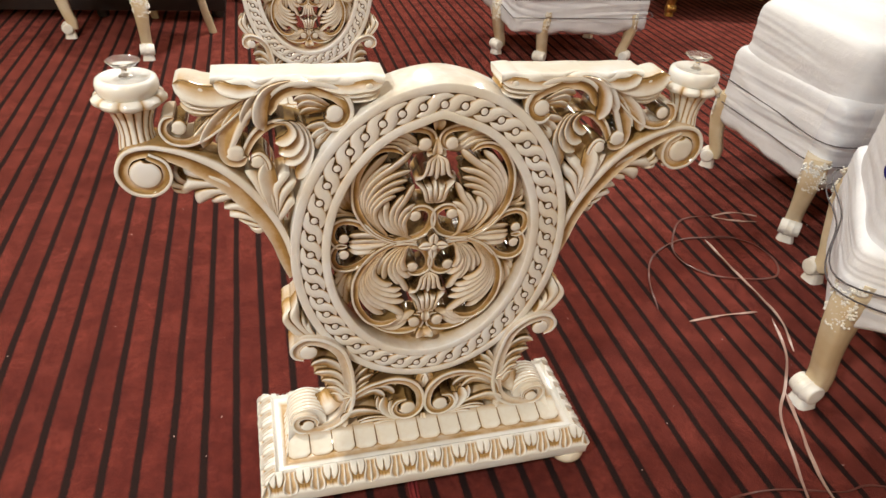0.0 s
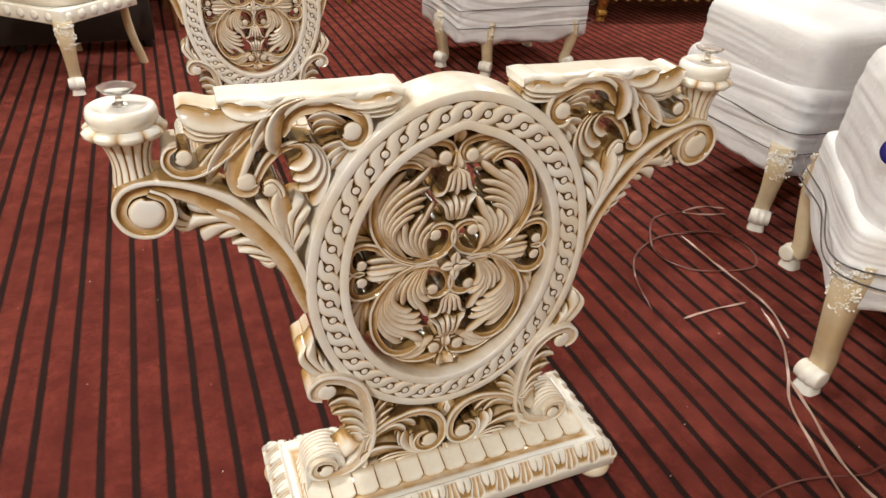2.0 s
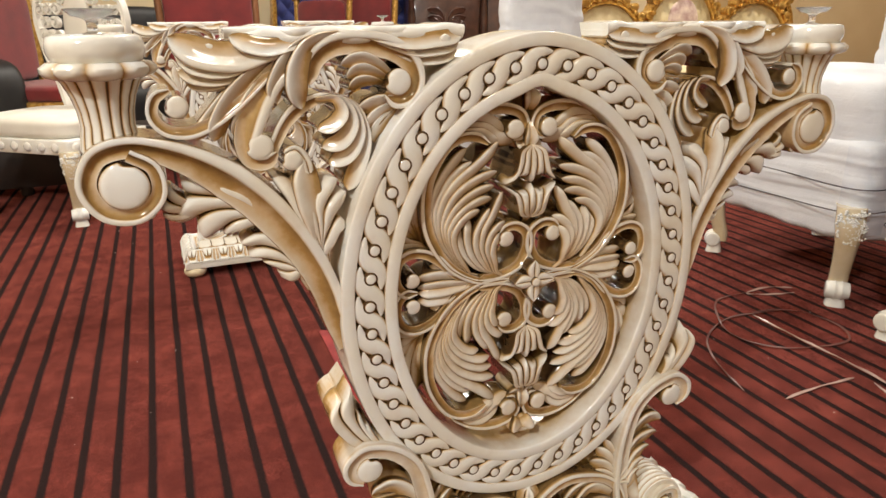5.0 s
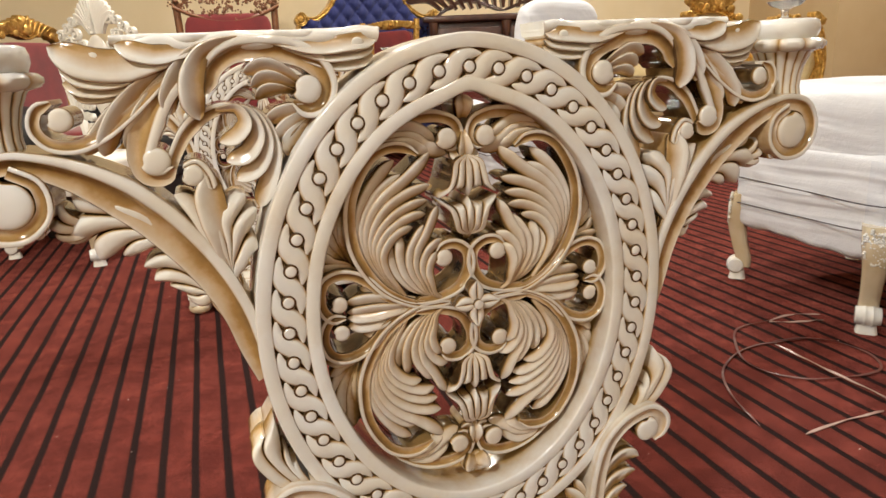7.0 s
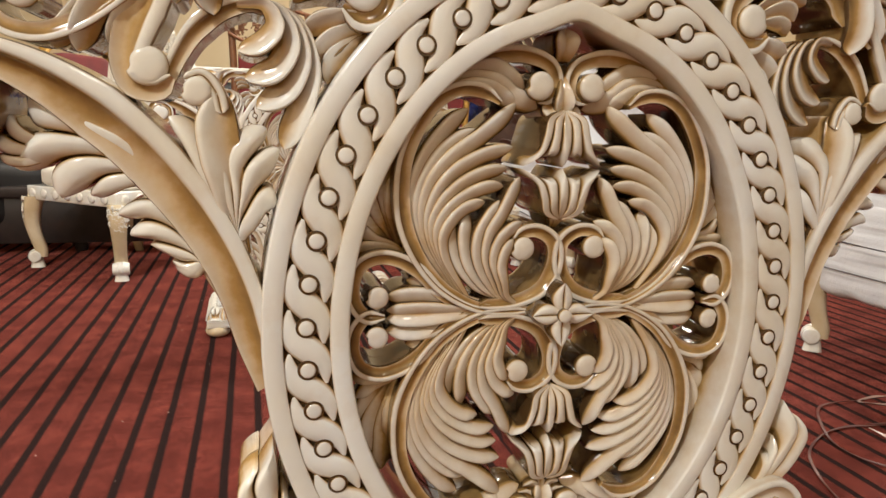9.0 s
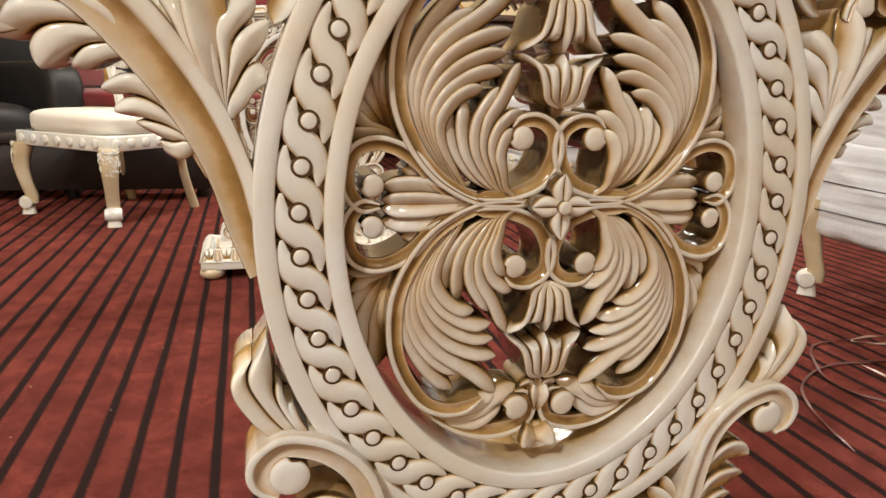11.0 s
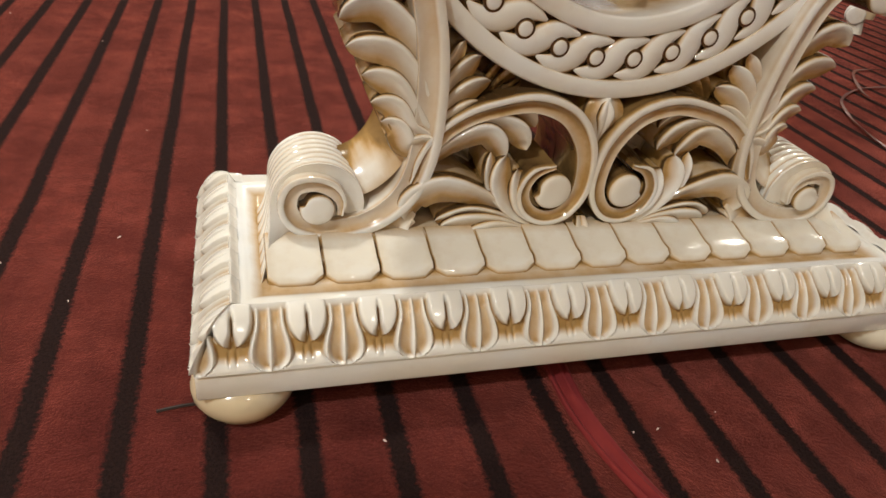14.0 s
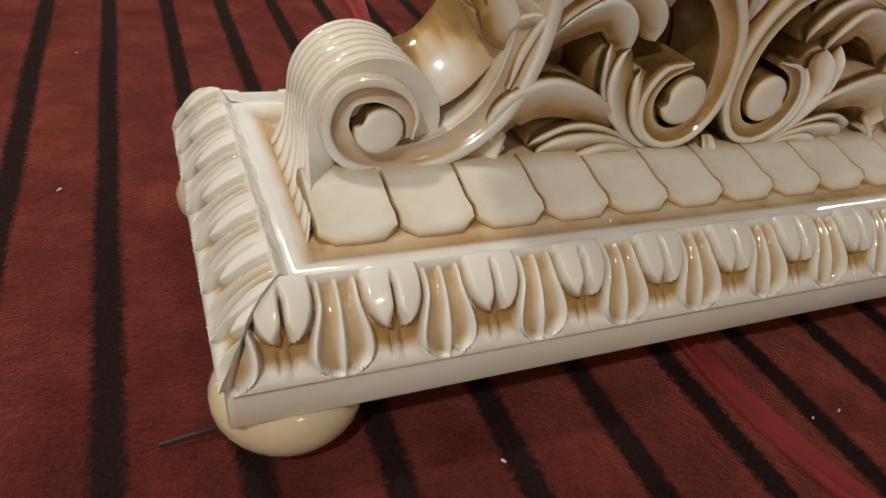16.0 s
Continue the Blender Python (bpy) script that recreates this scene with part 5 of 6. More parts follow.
# ---- soft wrapped and upholstered shapes ----
def pillow(bm, x0, x1, y0, y1, z0, z1, power=5.0, n=14, crease=0.0, scale=6.0, seed=0.0, hem=0.0, folds=0.0):
    """A rounded block (superellipsoid) with creases; hem: how far its lower edge hangs unevenly."""
    cx, cy, cz = (x0 + x1) / 2, (y0 + y1) / 2, (z0 + z1) / 2
    hx, hy, hz = (x1 - x0) / 2, (y1 - y0) / 2, (z1 - z0) / 2
    made = {}

    def vert(key, d):
        if key not in made:
            k = sum(abs(c) ** power for c in d) ** (-1 / power)
            p = Vector((cx + hx * d[0] * k, cy + hy * d[1] * k, cz + hz * d[2] * k))
            if crease:
                # the foam is wound tightly round: thin level creases on the sides, a smooth top
                q = p * scale + Vector((seed, seed * 0.7, 0))
                tilt = 0.05 * noise.noise(Vector((p.x * 2.2 + seed, p.y * 2.2, p.z * 1.5)))
                line = noise.noise(Vector((q.x * 0.30, q.y * 0.30, (p.z + tilt) * 30 + seed)))
                fine = noise.noise(Vector((q.x * 0.45 + 7, q.y * 0.45, (p.z + tilt) * 75 + seed)))
                level = max(0.0, 1 - 1.35 * abs(d[2] * k) ** 4)
                dent = noise.noise(Vector((p.x * 5 + seed, p.y * 5, p.z * 4)))
                out = Vector((d[0] * k, d[1] * k, d[2] * k * 0.6)).normalized()
                p += out * crease * (level * (0.35 - 0.75 * abs(line) - 0.55 * abs(fine)) + 0.9 * dent)
            if folds:
                # a few slanting tucks
                run = (p.x - p.y) * 7 + p.z * 16 + 3 * noise.noise(Vector((p.x * 3, p.y * 3, p.z * 3 + seed)))
                flat = Vector((d[0], d[1], 0))
                if flat.length > 0:
                    p += flat.normalized() * folds * max(0.0, math.sin(run)) ** 6
            if hem and d[2] * k < -0.75:
                p.z -= hem * (0.5 + noise.noise(Vector((p.x * 9, p.y * 9, seed))))
            made[key] = bm.verts.new(p)
        return made[key]

    for ax in range(3):
        for sg in (-1, 1):
            for i in range(n):
                for j in range(n):
                    quad = []
                    for a, b in ((i, j), (i + 1, j), (i + 1, j + 1), (i, j + 1)):
                        d = [0, 0, 0]
                        d[ax], d[(ax + 1) % 3], d[(ax + 2) % 3] = sg * n, 2 * a - n, 2 * b - n
                        quad.append(vert(tuple(d), [c / n for c in d]))
                    if len(set(quad)) == 4:
                        bm.faces.new(quad if sg > 0 else quad[::-1])
    return bm


def cabriole_leg(parent, x, y, angle, height, material=None, carved=True):
    """A cabriole leg with a scrolled toe on a small pad; angle: degrees in plan towards which it bows."""
    m = material or LACQUER
    shin = material or TAN_LACQUER
    dx, dy = math.cos(radians(angle)), math.sin(radians(angle))
    h = height
    side = (-dy, dx)
    spot = lambda o, q, z: (x + dx * o + side[0] * q, y + dy * o + side[1] * q, z)

    def squared(pts, half):
        """A post of rounded square section along a line of (outward offset, height)."""
        bm = bmesh.new()
        line, rings = glide(pts, 26), []
        for i, (o, z) in enumerate(line):
            r = half(i / 26)
            ring = []
            for k in range(16):
                a = 2 * math.pi * (k + 0.5) / 16
                n = (abs(math.cos(a)) ** 5 + abs(math.sin(a)) ** 5) ** (-1 / 5)
                ring.append(bm.verts.new(spot(o + r * n * math.cos(a), r * n * math.sin(a), z)))
            rings.append(ring)
        for a, b in zip(rings, rings[1:]):
            for k in range(16):
                bm.faces.new((a[k], a[(k + 1) % 16], b[(k + 1) % 16], b[k]))
        bm.faces.new(rings[0])
        bm.faces.new(rings[-1][::-1])
        bmesh.ops.recalc_face_normals(bm, faces=bm.faces[:])
        return bm

    leg = part("leg", squared([(-0.004, h), (0.012, 0.84 * h), (0.017, 0.66 * h), (0.006, 0.42 * h), (-0.008, 0.24 * h), (-0.006, 0.10 * h + 0.014)], lambda s: 0.037 - 0.006 * s - 0.030 * max(0, s - 0.2) * (1.25 - s)), shin, parent, "" if material else "tan glazed cabriole leg")
    # the toe: a cushion-like roll with two raised bands and a disc at either end
    bm = bmesh.new()
    rings = []
    bands = [(-1.0, 0.30), (-1.0, 0.72), (-0.97, 0.86), (-0.90, 0.92), (-0.80, 0.90), (-0.52, 1.0), (-0.40, 1.03), (-0.34, 1.09), (-0.24, 1.09), (-0.18, 1.03), (0.0, 1.06), (0.18, 1.03), (0.24, 1.09), (0.34, 1.09), (0.40, 1.03), (0.52, 1.0), (0.80, 0.90), (0.90, 0.92), (0.97, 0.86), (1.0, 0.72), (1.0, 0.30)]
    for q, rr in bands:
        r = 0.0265 * rr
        rings.append([bm.verts.new(spot(0.014 + r * math.cos(a), q * 0.031, 0.047 + r * math.sin(a))) for a in (2 * math.pi * i / 20 for i in range(20))])
    for a, b in zip(rings, rings[1:]):
        for i in range(20):
            bm.faces.new((a[i], a[(i + 1) % 20], b[(i + 1) % 20], b[i]))
    bm.faces.new(rings[0][::-1])
    bm.faces.new(rings[-1])
    bmesh.ops.recalc_face_normals(bm, faces=bm.faces[:])
    part("toe_scroll", bm, m, leg)
    part("foot_pad", squared([(0.008, 0.0), (0.008, 0.008), (0.008, 0.020), (0.009, 0.030)], lambda s: 0.0265 - 0.006 * s), m, leg)
    if carved:
        # clusters of small curled leaves over the top of the knee
        bm = bmesh.new()
        rnd = random.Random(3)
        for k in range(46):
            q = rnd.uniform(-1, 1)
            z = h * rnd.uniform(0.62 + 0.12 * abs(q), 0.98)
            turn = rnd.uniform(-1.2, 1.2) + 0.9 * q
            o = 0.0435 - 0.004 * abs(q) ** 3 - 0.018 * max(0.0, z / h - 0.84)
            for step in range(4):
                a = turn + 0.55 * step
                r = 0.0050 - 0.0006 * step
                p = spot(o + 0.002 * math.sin(step), q * 0.030 + 0.0055 * step * math.sin(a), z - 0.0055 * step * math.cos(a))
                bmesh.ops.create_icosphere(bm, subdivisions=1, radius=r, matrix=Matrix.Translation(p))
        part("knee_carving", bm, m, leg)["kind"] = "stuff"
    return leg


def string_round(parent, x0, x1, y0, y1, z, sag, seed):
    bm = bmesh.new()
    pts = []
    for cx, cy in ((x0, y0), ((x0 + x1) / 2, y0), (x1, y0), (x1, (y0 + y1) / 2), (x1, y1), ((x0 + x1) / 2, y1), (x0, y1), (x0, (y0 + y1) / 2), (x0, y0)):
        pts.append((cx, cy, z + sag * noise.noise(Vector((cx * 3, cy * 3, seed)))))
    tube(bm, pts, 0.0019, 6, 64)
    return part("string", bm, STRING, parent, "dark thin string")


# ---- wrapped chairs ----
def wrapped_chair(at, turn, w, d, hem_z, seat_z, top, back_z, feet, label, seed, back=()):
    """A chair packed in white foam: cream legs, a packed seat, a packed back at its rear."""
    ob = thing("wrapped_chair", label, "wrapped chair", at, turn, "wrapped chairs")
    bm = bmesh.new()
    pillow(bm, -w / 2, w / 2, -d / 2, d / 2, hem_z, seat_z, 12.0, 64, 0.0070, 4.0, seed, 0.022, 0.004)
    # clear tape folded round one corner
    tape = bmesh.new()
    made = {}
    for face in bm.faces:
        m = face.calc_center_median()
        if m.x > w / 2 - 0.07 and m.y < -d / 2 + 0.10 and hem_z + 0.02 < m.z < seat_z - 0.02:
            for v in face.verts:
                if v not in made:
                    made[v] = tape.verts.new(v.co + Vector((0.003, -0.003, 0)))
            tape.faces.new([made[v] for v in face.verts])
    part("seat_wrap", bm, WRAP, ob)
    part("tape", tape, FILM, ob, "glossy bluish packing tape")
    if top > seat_z:
        bm = bmesh.new()
        pillow(bm, -w / 2 + 0.008, w / 2 - 0.012, -d / 2 + 0.008, d / 2 - 0.015, seat_z - 0.12, top, 6.5, 52, 0.009, 3.4, seed + 3, 0.0, 0.003)
        part("cushion_wrap", bm, WRAP, ob)
    if back_z:
        bm = bmesh.new()
        pillow(bm, *back, seat_z - 0.1, back_z, 4.5, 48, 0.014, 5.0, seed + 7, 0.0, 0.008)
        part("back_wrap", bm, WRAP, ob)
    for x, y, a in feet:
        cabriole_leg(ob, x, y, a, hem_z + 0.10)
    string_round(ob, -w / 2 - 0.004, w / 2 + 0.004, -d / 2 - 0.004, d / 2 + 0.004, hem_z + 0.55 * (seat_z - hem_z), 0.05, seed)
    string_round(ob, -w / 2 - 0.005, w / 2 + 0.005, -d / 2 - 0.005, d / 2 + 0.005, hem_z + 0.3 * (seat_z - hem_z), 0.09, seed + 2)
    return ob


wrapped_chair((1.63, 0.84, 0), -90, 0.56, 0.58, 0.19, 0.47, 0.64, 1.15, [(0.25, -0.285, 315), (-0.25, -0.255, 225), (0.23, 0.24, 45), (-0.24, 0.24, 135)], "cream-legged dining chair packed in white foam with string", 1.0, (-0.16, 0.25, 0.23, 0.36))
wrapped_chair((1.24, 0.02, 0), 49, 0.60, 0.50, 0.26, 0.44, 0.70, 0.0, [(-0.265, 0.20, 135), (0.285, 0.20, 45), (-0.24, -0.2, 225), (0.24, -0.2, 315)], "cream-legged chair in white foam wrap and clear film", 5.0)
wrapped_chair((1.28, 2.45, 0), 0, 0.72, 0.56, 0.17, 0.46, 0.55, 1.02, [(-0.18, -0.24, 225), (0.27, -0.24, 315), (-0.34, -0.05, 200), (0.28, 0.2, 45)], "wrapped dining chair with carved cream legs and foam-packed back", 9.0, (0.01, 0.46, 0.10, 0.26))


# ---- cream chair with a pierced back ----
def cream_chair(at, turn):
    ob = thing("dining_chair", "cream carved dining chair with a pierced back and ivory seat", "chair", at, turn)
    w, d = 0.52, 0.44
    for sx in (-1, 1):
        cabriole_leg(ob, sx * (w / 2 - 0.02), -d / 2 + 0.02, 270 + sx * 45, 0.30)
        bm = bmesh.new()
        tube(bm, [(sx * 0.19, d / 2 - 0.02, 0.32), (sx * 0.19, d / 2, 0.16), (sx * 0.195, d / 2 + 0.05, 0.0)], 0.02, 10, 12)
        part("leg", bm, TAN_LACQUER, ob)
    bm = bmesh.new()
    box(bm, -w / 2, w / 2, -d / 2, d / 2, 0.285, 0.345, 0.006)
    apron = part("apron", bm, LACQUER, ob, "cream apron with square rosettes")
    for k in range(7):
        for face in range(2):
            if face and k > 5:
                continue
            bm = bmesh.new()
            bmesh.ops.create_icosphere(bm, subdivisions=2, radius=0.020, matrix=Matrix.Diagonal((1.0, 0.35, 1.0, 1)))
            r = part("rosette" if k % 2 else "boss", bm, LACQUER, apron)
            r.matrix_basis = pose(-w / 2 + 0.035 + k * 0.07, -d / 2 - 0.001, 0.315) if not face else pose(w / 2 + 0.001, -d / 2 + 0.04 + k * 0.07, 0.315, 0, 0, 90)
    bm = bmesh.new()
    pillow(bm, -w / 2 + 0.005, w / 2 - 0.005, -d / 2 + 0.005, d / 2 - 0.02, 0.33, 0.435, 4.0, 16, 0.002, 8.0, 2.0)
    part("seat", bm, SEAT_CLOTH, ob, "ivory padded seat")
    # pierced back: a plain vase in the middle, a ribbed shell over it, and a lace of small rings to both sides
    c = Carving(dy=d / 2 - 0.02)
    for s in (-1, 1):
        c.stem(0.013, (s * 0.15, 0.40), (s * 0.175, 0.52), (s * 0.225, 0.68), (s * 0.240, 0.80), (s * 0.225, 0.88), y=-0.005, back=0.03)
        for k in range(6):
            q = (k + 0.5) / 6
            c.finger(0.0115, (s * 0.012 * (1 + 2 * q), 0.93), (s * (0.012 + 0.055 * q), 1.00 - 0.02 * q), (s * (0.015 + 0.105 * q), 1.09 - 0.085 * q * q), y=-0.008, back=0.02)
        for cx, cz, r in ((0.085, 0.88, 0.026), (0.120, 0.93, 0.026), (0.165, 0.955, 0.024), (0.205, 0.93, 0.024), (0.215, 0.885, 0.020), (0.160, 0.895, 0.028), (0.115, 0.835, 0.026), (0.205, 0.835, 0.024), (0.160, 0.835, 0.026), (0.135, 0.780, 0.025), (0.190, 0.780, 0.024), (0.215, 0.735, 0.018), (0.165, 0.725, 0.024), (0.120, 0.725, 0.022), (0.150, 0.672, 0.022), (0.190, 0.680, 0.020), (0.115, 0.670, 0.020), (0.140, 0.620, 0.020), (0.175, 0.625, 0.018), (0.090, 0.99, 0.022), (0.130, 0.985, 0.020), (0.145, 0.570, 0.018), (0.110, 0.615, 0.018), (0.115, 0.565, 0.016), (0.130, 0.52, 0.016)):
            c.scroll(s * cx, cz, r, 90 + 60 * cz, s * 1.3, 0.0062, -0.004, 0.018, 0.28, 0.30)
    back = c.make("pierced_back", ob, WHITE_PAINT, label="cream openwork back of rings under a ribbed shell")
    back["kind"] = "stuff"
    bm = bmesh.new()
    bmesh.ops.create_uvsphere(bm, u_segments=24, v_segments=14, radius=1.0, matrix=Matrix.LocRotScale((0, d / 2 - 0.022, 0.74), None, (0.082, 0.024, 0.185)))
    part("back_pad", bm, SEAT_CLOTH, ob, "ivory oval pad")
    return ob


cream_chair((-0.80, 2.66, 0), -40)


# ---- upholstered chairs and sofas at the back of the room ----
def crest(c, w, z, h, y=0.0, n=7, back=0.03):
    """A carved crest rail: leaves fanning from the middle, scrolls to both sides."""
    for s in (-1, 1):
        c.stem(0.014, (0, z), (s * 0.25 * w, z + 0.25 * h), (s * 0.42 * w, z - 0.05 * h), (s * 0.5 * w, z - 0.35 * h), y=y, back=back)
        for k in range(n):
            q = (k + 0.5) / n
            c.finger(0.018, (s * 0.05 * w * k, z + 0.02), (s * (0.06 * w * k + 0.01), z + 0.55 * h * (1 - 0.5 * q)), (s * (0.075 * w * k + 0.03), z + h * (1 - 0.75 * q)), y=y - 0.008, back=back)
        c.button(s * 0.34 * w, z + 0.12 * h, 0.02, y - 0.008, back)
        c.button(s * 0.16 * w, z + 0.2 * h, 0.018, y - 0.008, back)
    c.button(0, z + 0.35 * h, 0.03, y - 0.012, back)


def lace_crest(bm, w, z, h, y, seed, count):
    """A broad arched crest cut through with small curled leaves."""
    rnd = random.Random(seed)
    for k in range(count):
        u = rnd.uniform(-1, 1)
        low, high = z - 0.55 * h * (1 - u * u), z + h * (1 - 0.55 * u * u)
        zz, turn = rnd.uniform(low, high), rnd.uniform(0, 6.28)
        for step in range(4):
            a = turn + 0.6 * step
            p = (u * w / 2 + 0.010 * step * math.cos(a), y + 0.004 * math.sin(turn * 3), zz + 0.010 * step * math.sin(a))
            bmesh.ops.create_icosphere(bm, subdivisions=1, radius=0.0105 - 0.0015 * step, matrix=Matrix.Translation(p))
    for edge in (-1, 1):
        pts = [(u * w / 2, y, z + (h * (1 - 0.55 * u * u) if edge > 0 else -0.55 * h * (1 - u * u))) for u in (-1, -0.66, -0.33, 0, 0.33, 0.66, 1)]
        tube(bm, pts, 0.011, 8, 30)


def tall_chair(at, turn, cloth, wood, label, w=0.50, top=1.08, group="", rise=0.12, lace=0):
    """An upholstered chair with a framed high back, seat, legs and carved crest."""
    ob = thing("dining_chair", label, "chair", at, turn, group)
    bm = bmesh.new()
    pillow(bm, -w / 2 + 0.05, w / 2 - 0.05, -0.012, 0.045, 0.50, top - 0.07, 8.0, 12)
    part("backrest", bm, cloth, ob)
    for s in (-1, 1):
        bm = bmesh.new()
        tube(bm, [(s * (w / 2 - 0.03), 0.03, 0.0), (s * (w / 2 - 0.035), 0.0, 0.42), (s * (w / 2 - 0.03), 0.015, 0.75), (s * (w / 2 - 0.02), 0.03, top)], lambda q: 0.021, 10, 20)
        part("back_post", bm, wood, ob)
        bm = bmesh.new()
        tube(bm, [(s * (w / 2 - 0.03), -0.42, 0.40), (s * (w / 2 - 0.02), -0.43, 0.25), (s * (w / 2 - 0.03), -0.43, 0.0)], lambda q: 0.028 - 0.012 * q, 10, 14)
        part("leg", bm, wood, ob)
    c = Carving(dy=0.0)
    if lace:
        bm = bmesh.new()
        lace_crest(bm, w, top - 0.03, rise, 0.0, 5, lace)
        part("crest", bm, wood, ob)["kind"] = "stuff"
    else:
        crest(c, w, top - 0.05, rise, 0.0, 6, 0.045)
        c.make("crest", ob, wood)["kind"] = "stuff"
    bm = bmesh.new()
    box(bm, -w / 2 + 0.01, w / 2 - 0.01, -0.45, 0.02, 0.36, 0.42, 0.01)
    part("seat_frame", bm, wood, ob)
    bm = bmesh.new()
    pillow(bm, -w / 2 + 0.02, w / 2 - 0.02, -0.44, 0.0, 0.41, 0.50, 5.0, 12)
    part("seat", bm, cloth, ob)
    return ob


tall_chair((-0.06, 3.75, 0), 4, RED_VELVET, BROWN_WOOD, "dark red velvet dining chair with a carved brown crest", 0.60, 1.14, "", 0.15, 130)
tall_chair((-1.06, 3.45, 0), 62, RED_VELVET, GOLD, "red velvet chair with a gilded frame beside the cream chair", 0.5, 1.0)
for x, y, top in ((0.72, 4.30, 0.98), (1.02, 4.22, 1.03)):
    tall_chair((x, y, 0), -55, RED_VELVET, GOLD, "red velvet dining chair with a gilded carved top rail", 0.54, top, "row of red and gold chairs", 0.05)


def tufted_headboard(at, turn):
    ob = thing("tufted_sofa", "deep-buttoned royal blue velvet sofa with a gilded scroll frame", "sofa", at, turn)
    bm = bmesh.new()
    n, m = 110, 70
    grid = []
    for j in range(m + 1):
        row = []
        for i in range(n + 1):
            u, v = i / n * 2 - 1, j / m
            top = 0.80 + 0.26 * math.cos(u * 1.25) ** 2 - 0.06 * math.cos(u * 9)
            x, z = u * 0.56, 0.42 + (top + 0.25 - 0.42) * v
            puff = 0.040 * (abs(math.sin(math.pi * (x * 8.5 + z * 7.0))) * abs(math.sin(math.pi * (x * 8.5 - z * 7.0)))) ** 0.5
            row.append(bm.verts.new((x, -puff - 0.03 * math.sqrt(max(0, 1 - u ** 6)) , z)))
        grid.append(row)
    for a, b in zip(grid, grid[1:]):
        for i in range(n):
            bm.faces.new((a[i], a[i + 1], b[i + 1], b[i]))
    res = bmesh.ops.extrude_face_region(bm, geom=bm.faces[:])
    for v in res["geom"]:
        if isinstance(v, bmesh.types.BMVert):
            v.co.y = 0.07
    part("backrest", bm, BLUE_VELVET, ob)
    c = Carving()
    edge = [(u * 0.575, 1.06 + 0.26 * math.cos(u * 1.25) ** 2 - 0.06 * math.cos(u * 9)) for u in (-1, -0.8, -0.6, -0.35, 0, 0.35, 0.6, 0.8, 1)]
    c.stem(0.022, *edge, y=-0.05, back=0.08)
    for s in (-1, 1):
        c.stem(0.018, (s * 0.575, 0.30), (s * 0.59, 0.6), (s * 0.575, 0.9), (s * 0.575, 1.08), y=-0.05, back=0.08)
        c.scroll(s * 0.56, 1.10, 0.05, 90, s * 1.2, 0.014, -0.06, 0.05)
        c.scroll(s * 0.30, 1.33, 0.05, 90, -s * 1.2, 0.014, -0.06, 0.05)
    c.make("frame", ob, GOLD)["kind"] = "stuff"
    bm = bmesh.new()
    pillow(bm, -0.56, 0.56, -0.50, 0.02, 0.12, 0.40, 6.0, 14)
    part("seat", bm, BLUE_VELVET, ob)
    for x in (-0.48, 0.48):
        for y in (-0.55, 0.0):
            bm = bmesh.new()
            lathe(bm, [(0.02, 0.0), (0.03, 0.03), (0.035, 0.13)], x, y, 14)
            part("leg", bm, GOLD, ob)
    return ob


tufted_headboard((1.09, 5.02, 0), 0)


def carved_cabinet(at, turn):
    ob = thing("carved_cabinet", "tall dark brown carved wooden cabinet with turned columns", "cabinet", at, turn)
    bm = bmesh.new()
    box(bm, -0.62, 0.62, 0.0, 0.45, 0.0, 0.08, 0.01)
    box(bm, -0.58, 0.58, 0.03, 0.43, 0.08, 1.02, 0.006)
    box(bm, -0.64, 0.64, -0.02, 0.46, 1.02, 1.07, 0.012)
    part("body", bm, DARK_WOOD, ob)
    for x in (-0.29, 0.29):
        bm = bmesh.new()
        box(bm, x - 0.26, x + 0.26, 0.005, 0.03, 0.12, 0.98, 0.006)
        door = part("door", bm, DARK_WOOD, ob)
        c = Carving(dy=0.0)
        for s in (-1, 1):
            for zc in (0.38, 0.72):
                c.scroll(x + s * 0.10, zc, 0.07, 90, s * 1.3, 0.014, -0.012, 0.008)
                for k in range(4):
                    c.finger(0.018, (x, zc - 0.10 + 0.02 * k), (x + s * 0.06, zc - 0.04 + 0.05 * k), (x + s * 0.15, zc - 0.05 + 0.06 * k), y=-0.010, back=0.008)
        c.make("carved_panel", door, DARK_WOOD)["kind"] = "stuff"
    for x in (-0.56, 0.0, 0.56):
        bm = bmesh.new()
        lathe(bm, [(0.03, 0.08), (0.035, 0.14), (0.02, 0.18), (0.03, 0.3), (0.022, 0.55), (0.03, 0.8), (0.02, 0.9), (0.035, 0.95), (0.035, 1.02)], x, 0.0, 14)
        part("column", bm, DARK_WOOD, ob)
    c = Carving(dy=0.1)
    crest(c, 1.2, 1.10, 0.32, 0.0, 9, 0.10)
    c.make("crest", ob, DARK_WOOD)["kind"] = "stuff"
    return ob


carved_cabinet((2.0, 4.35, 0), -14)


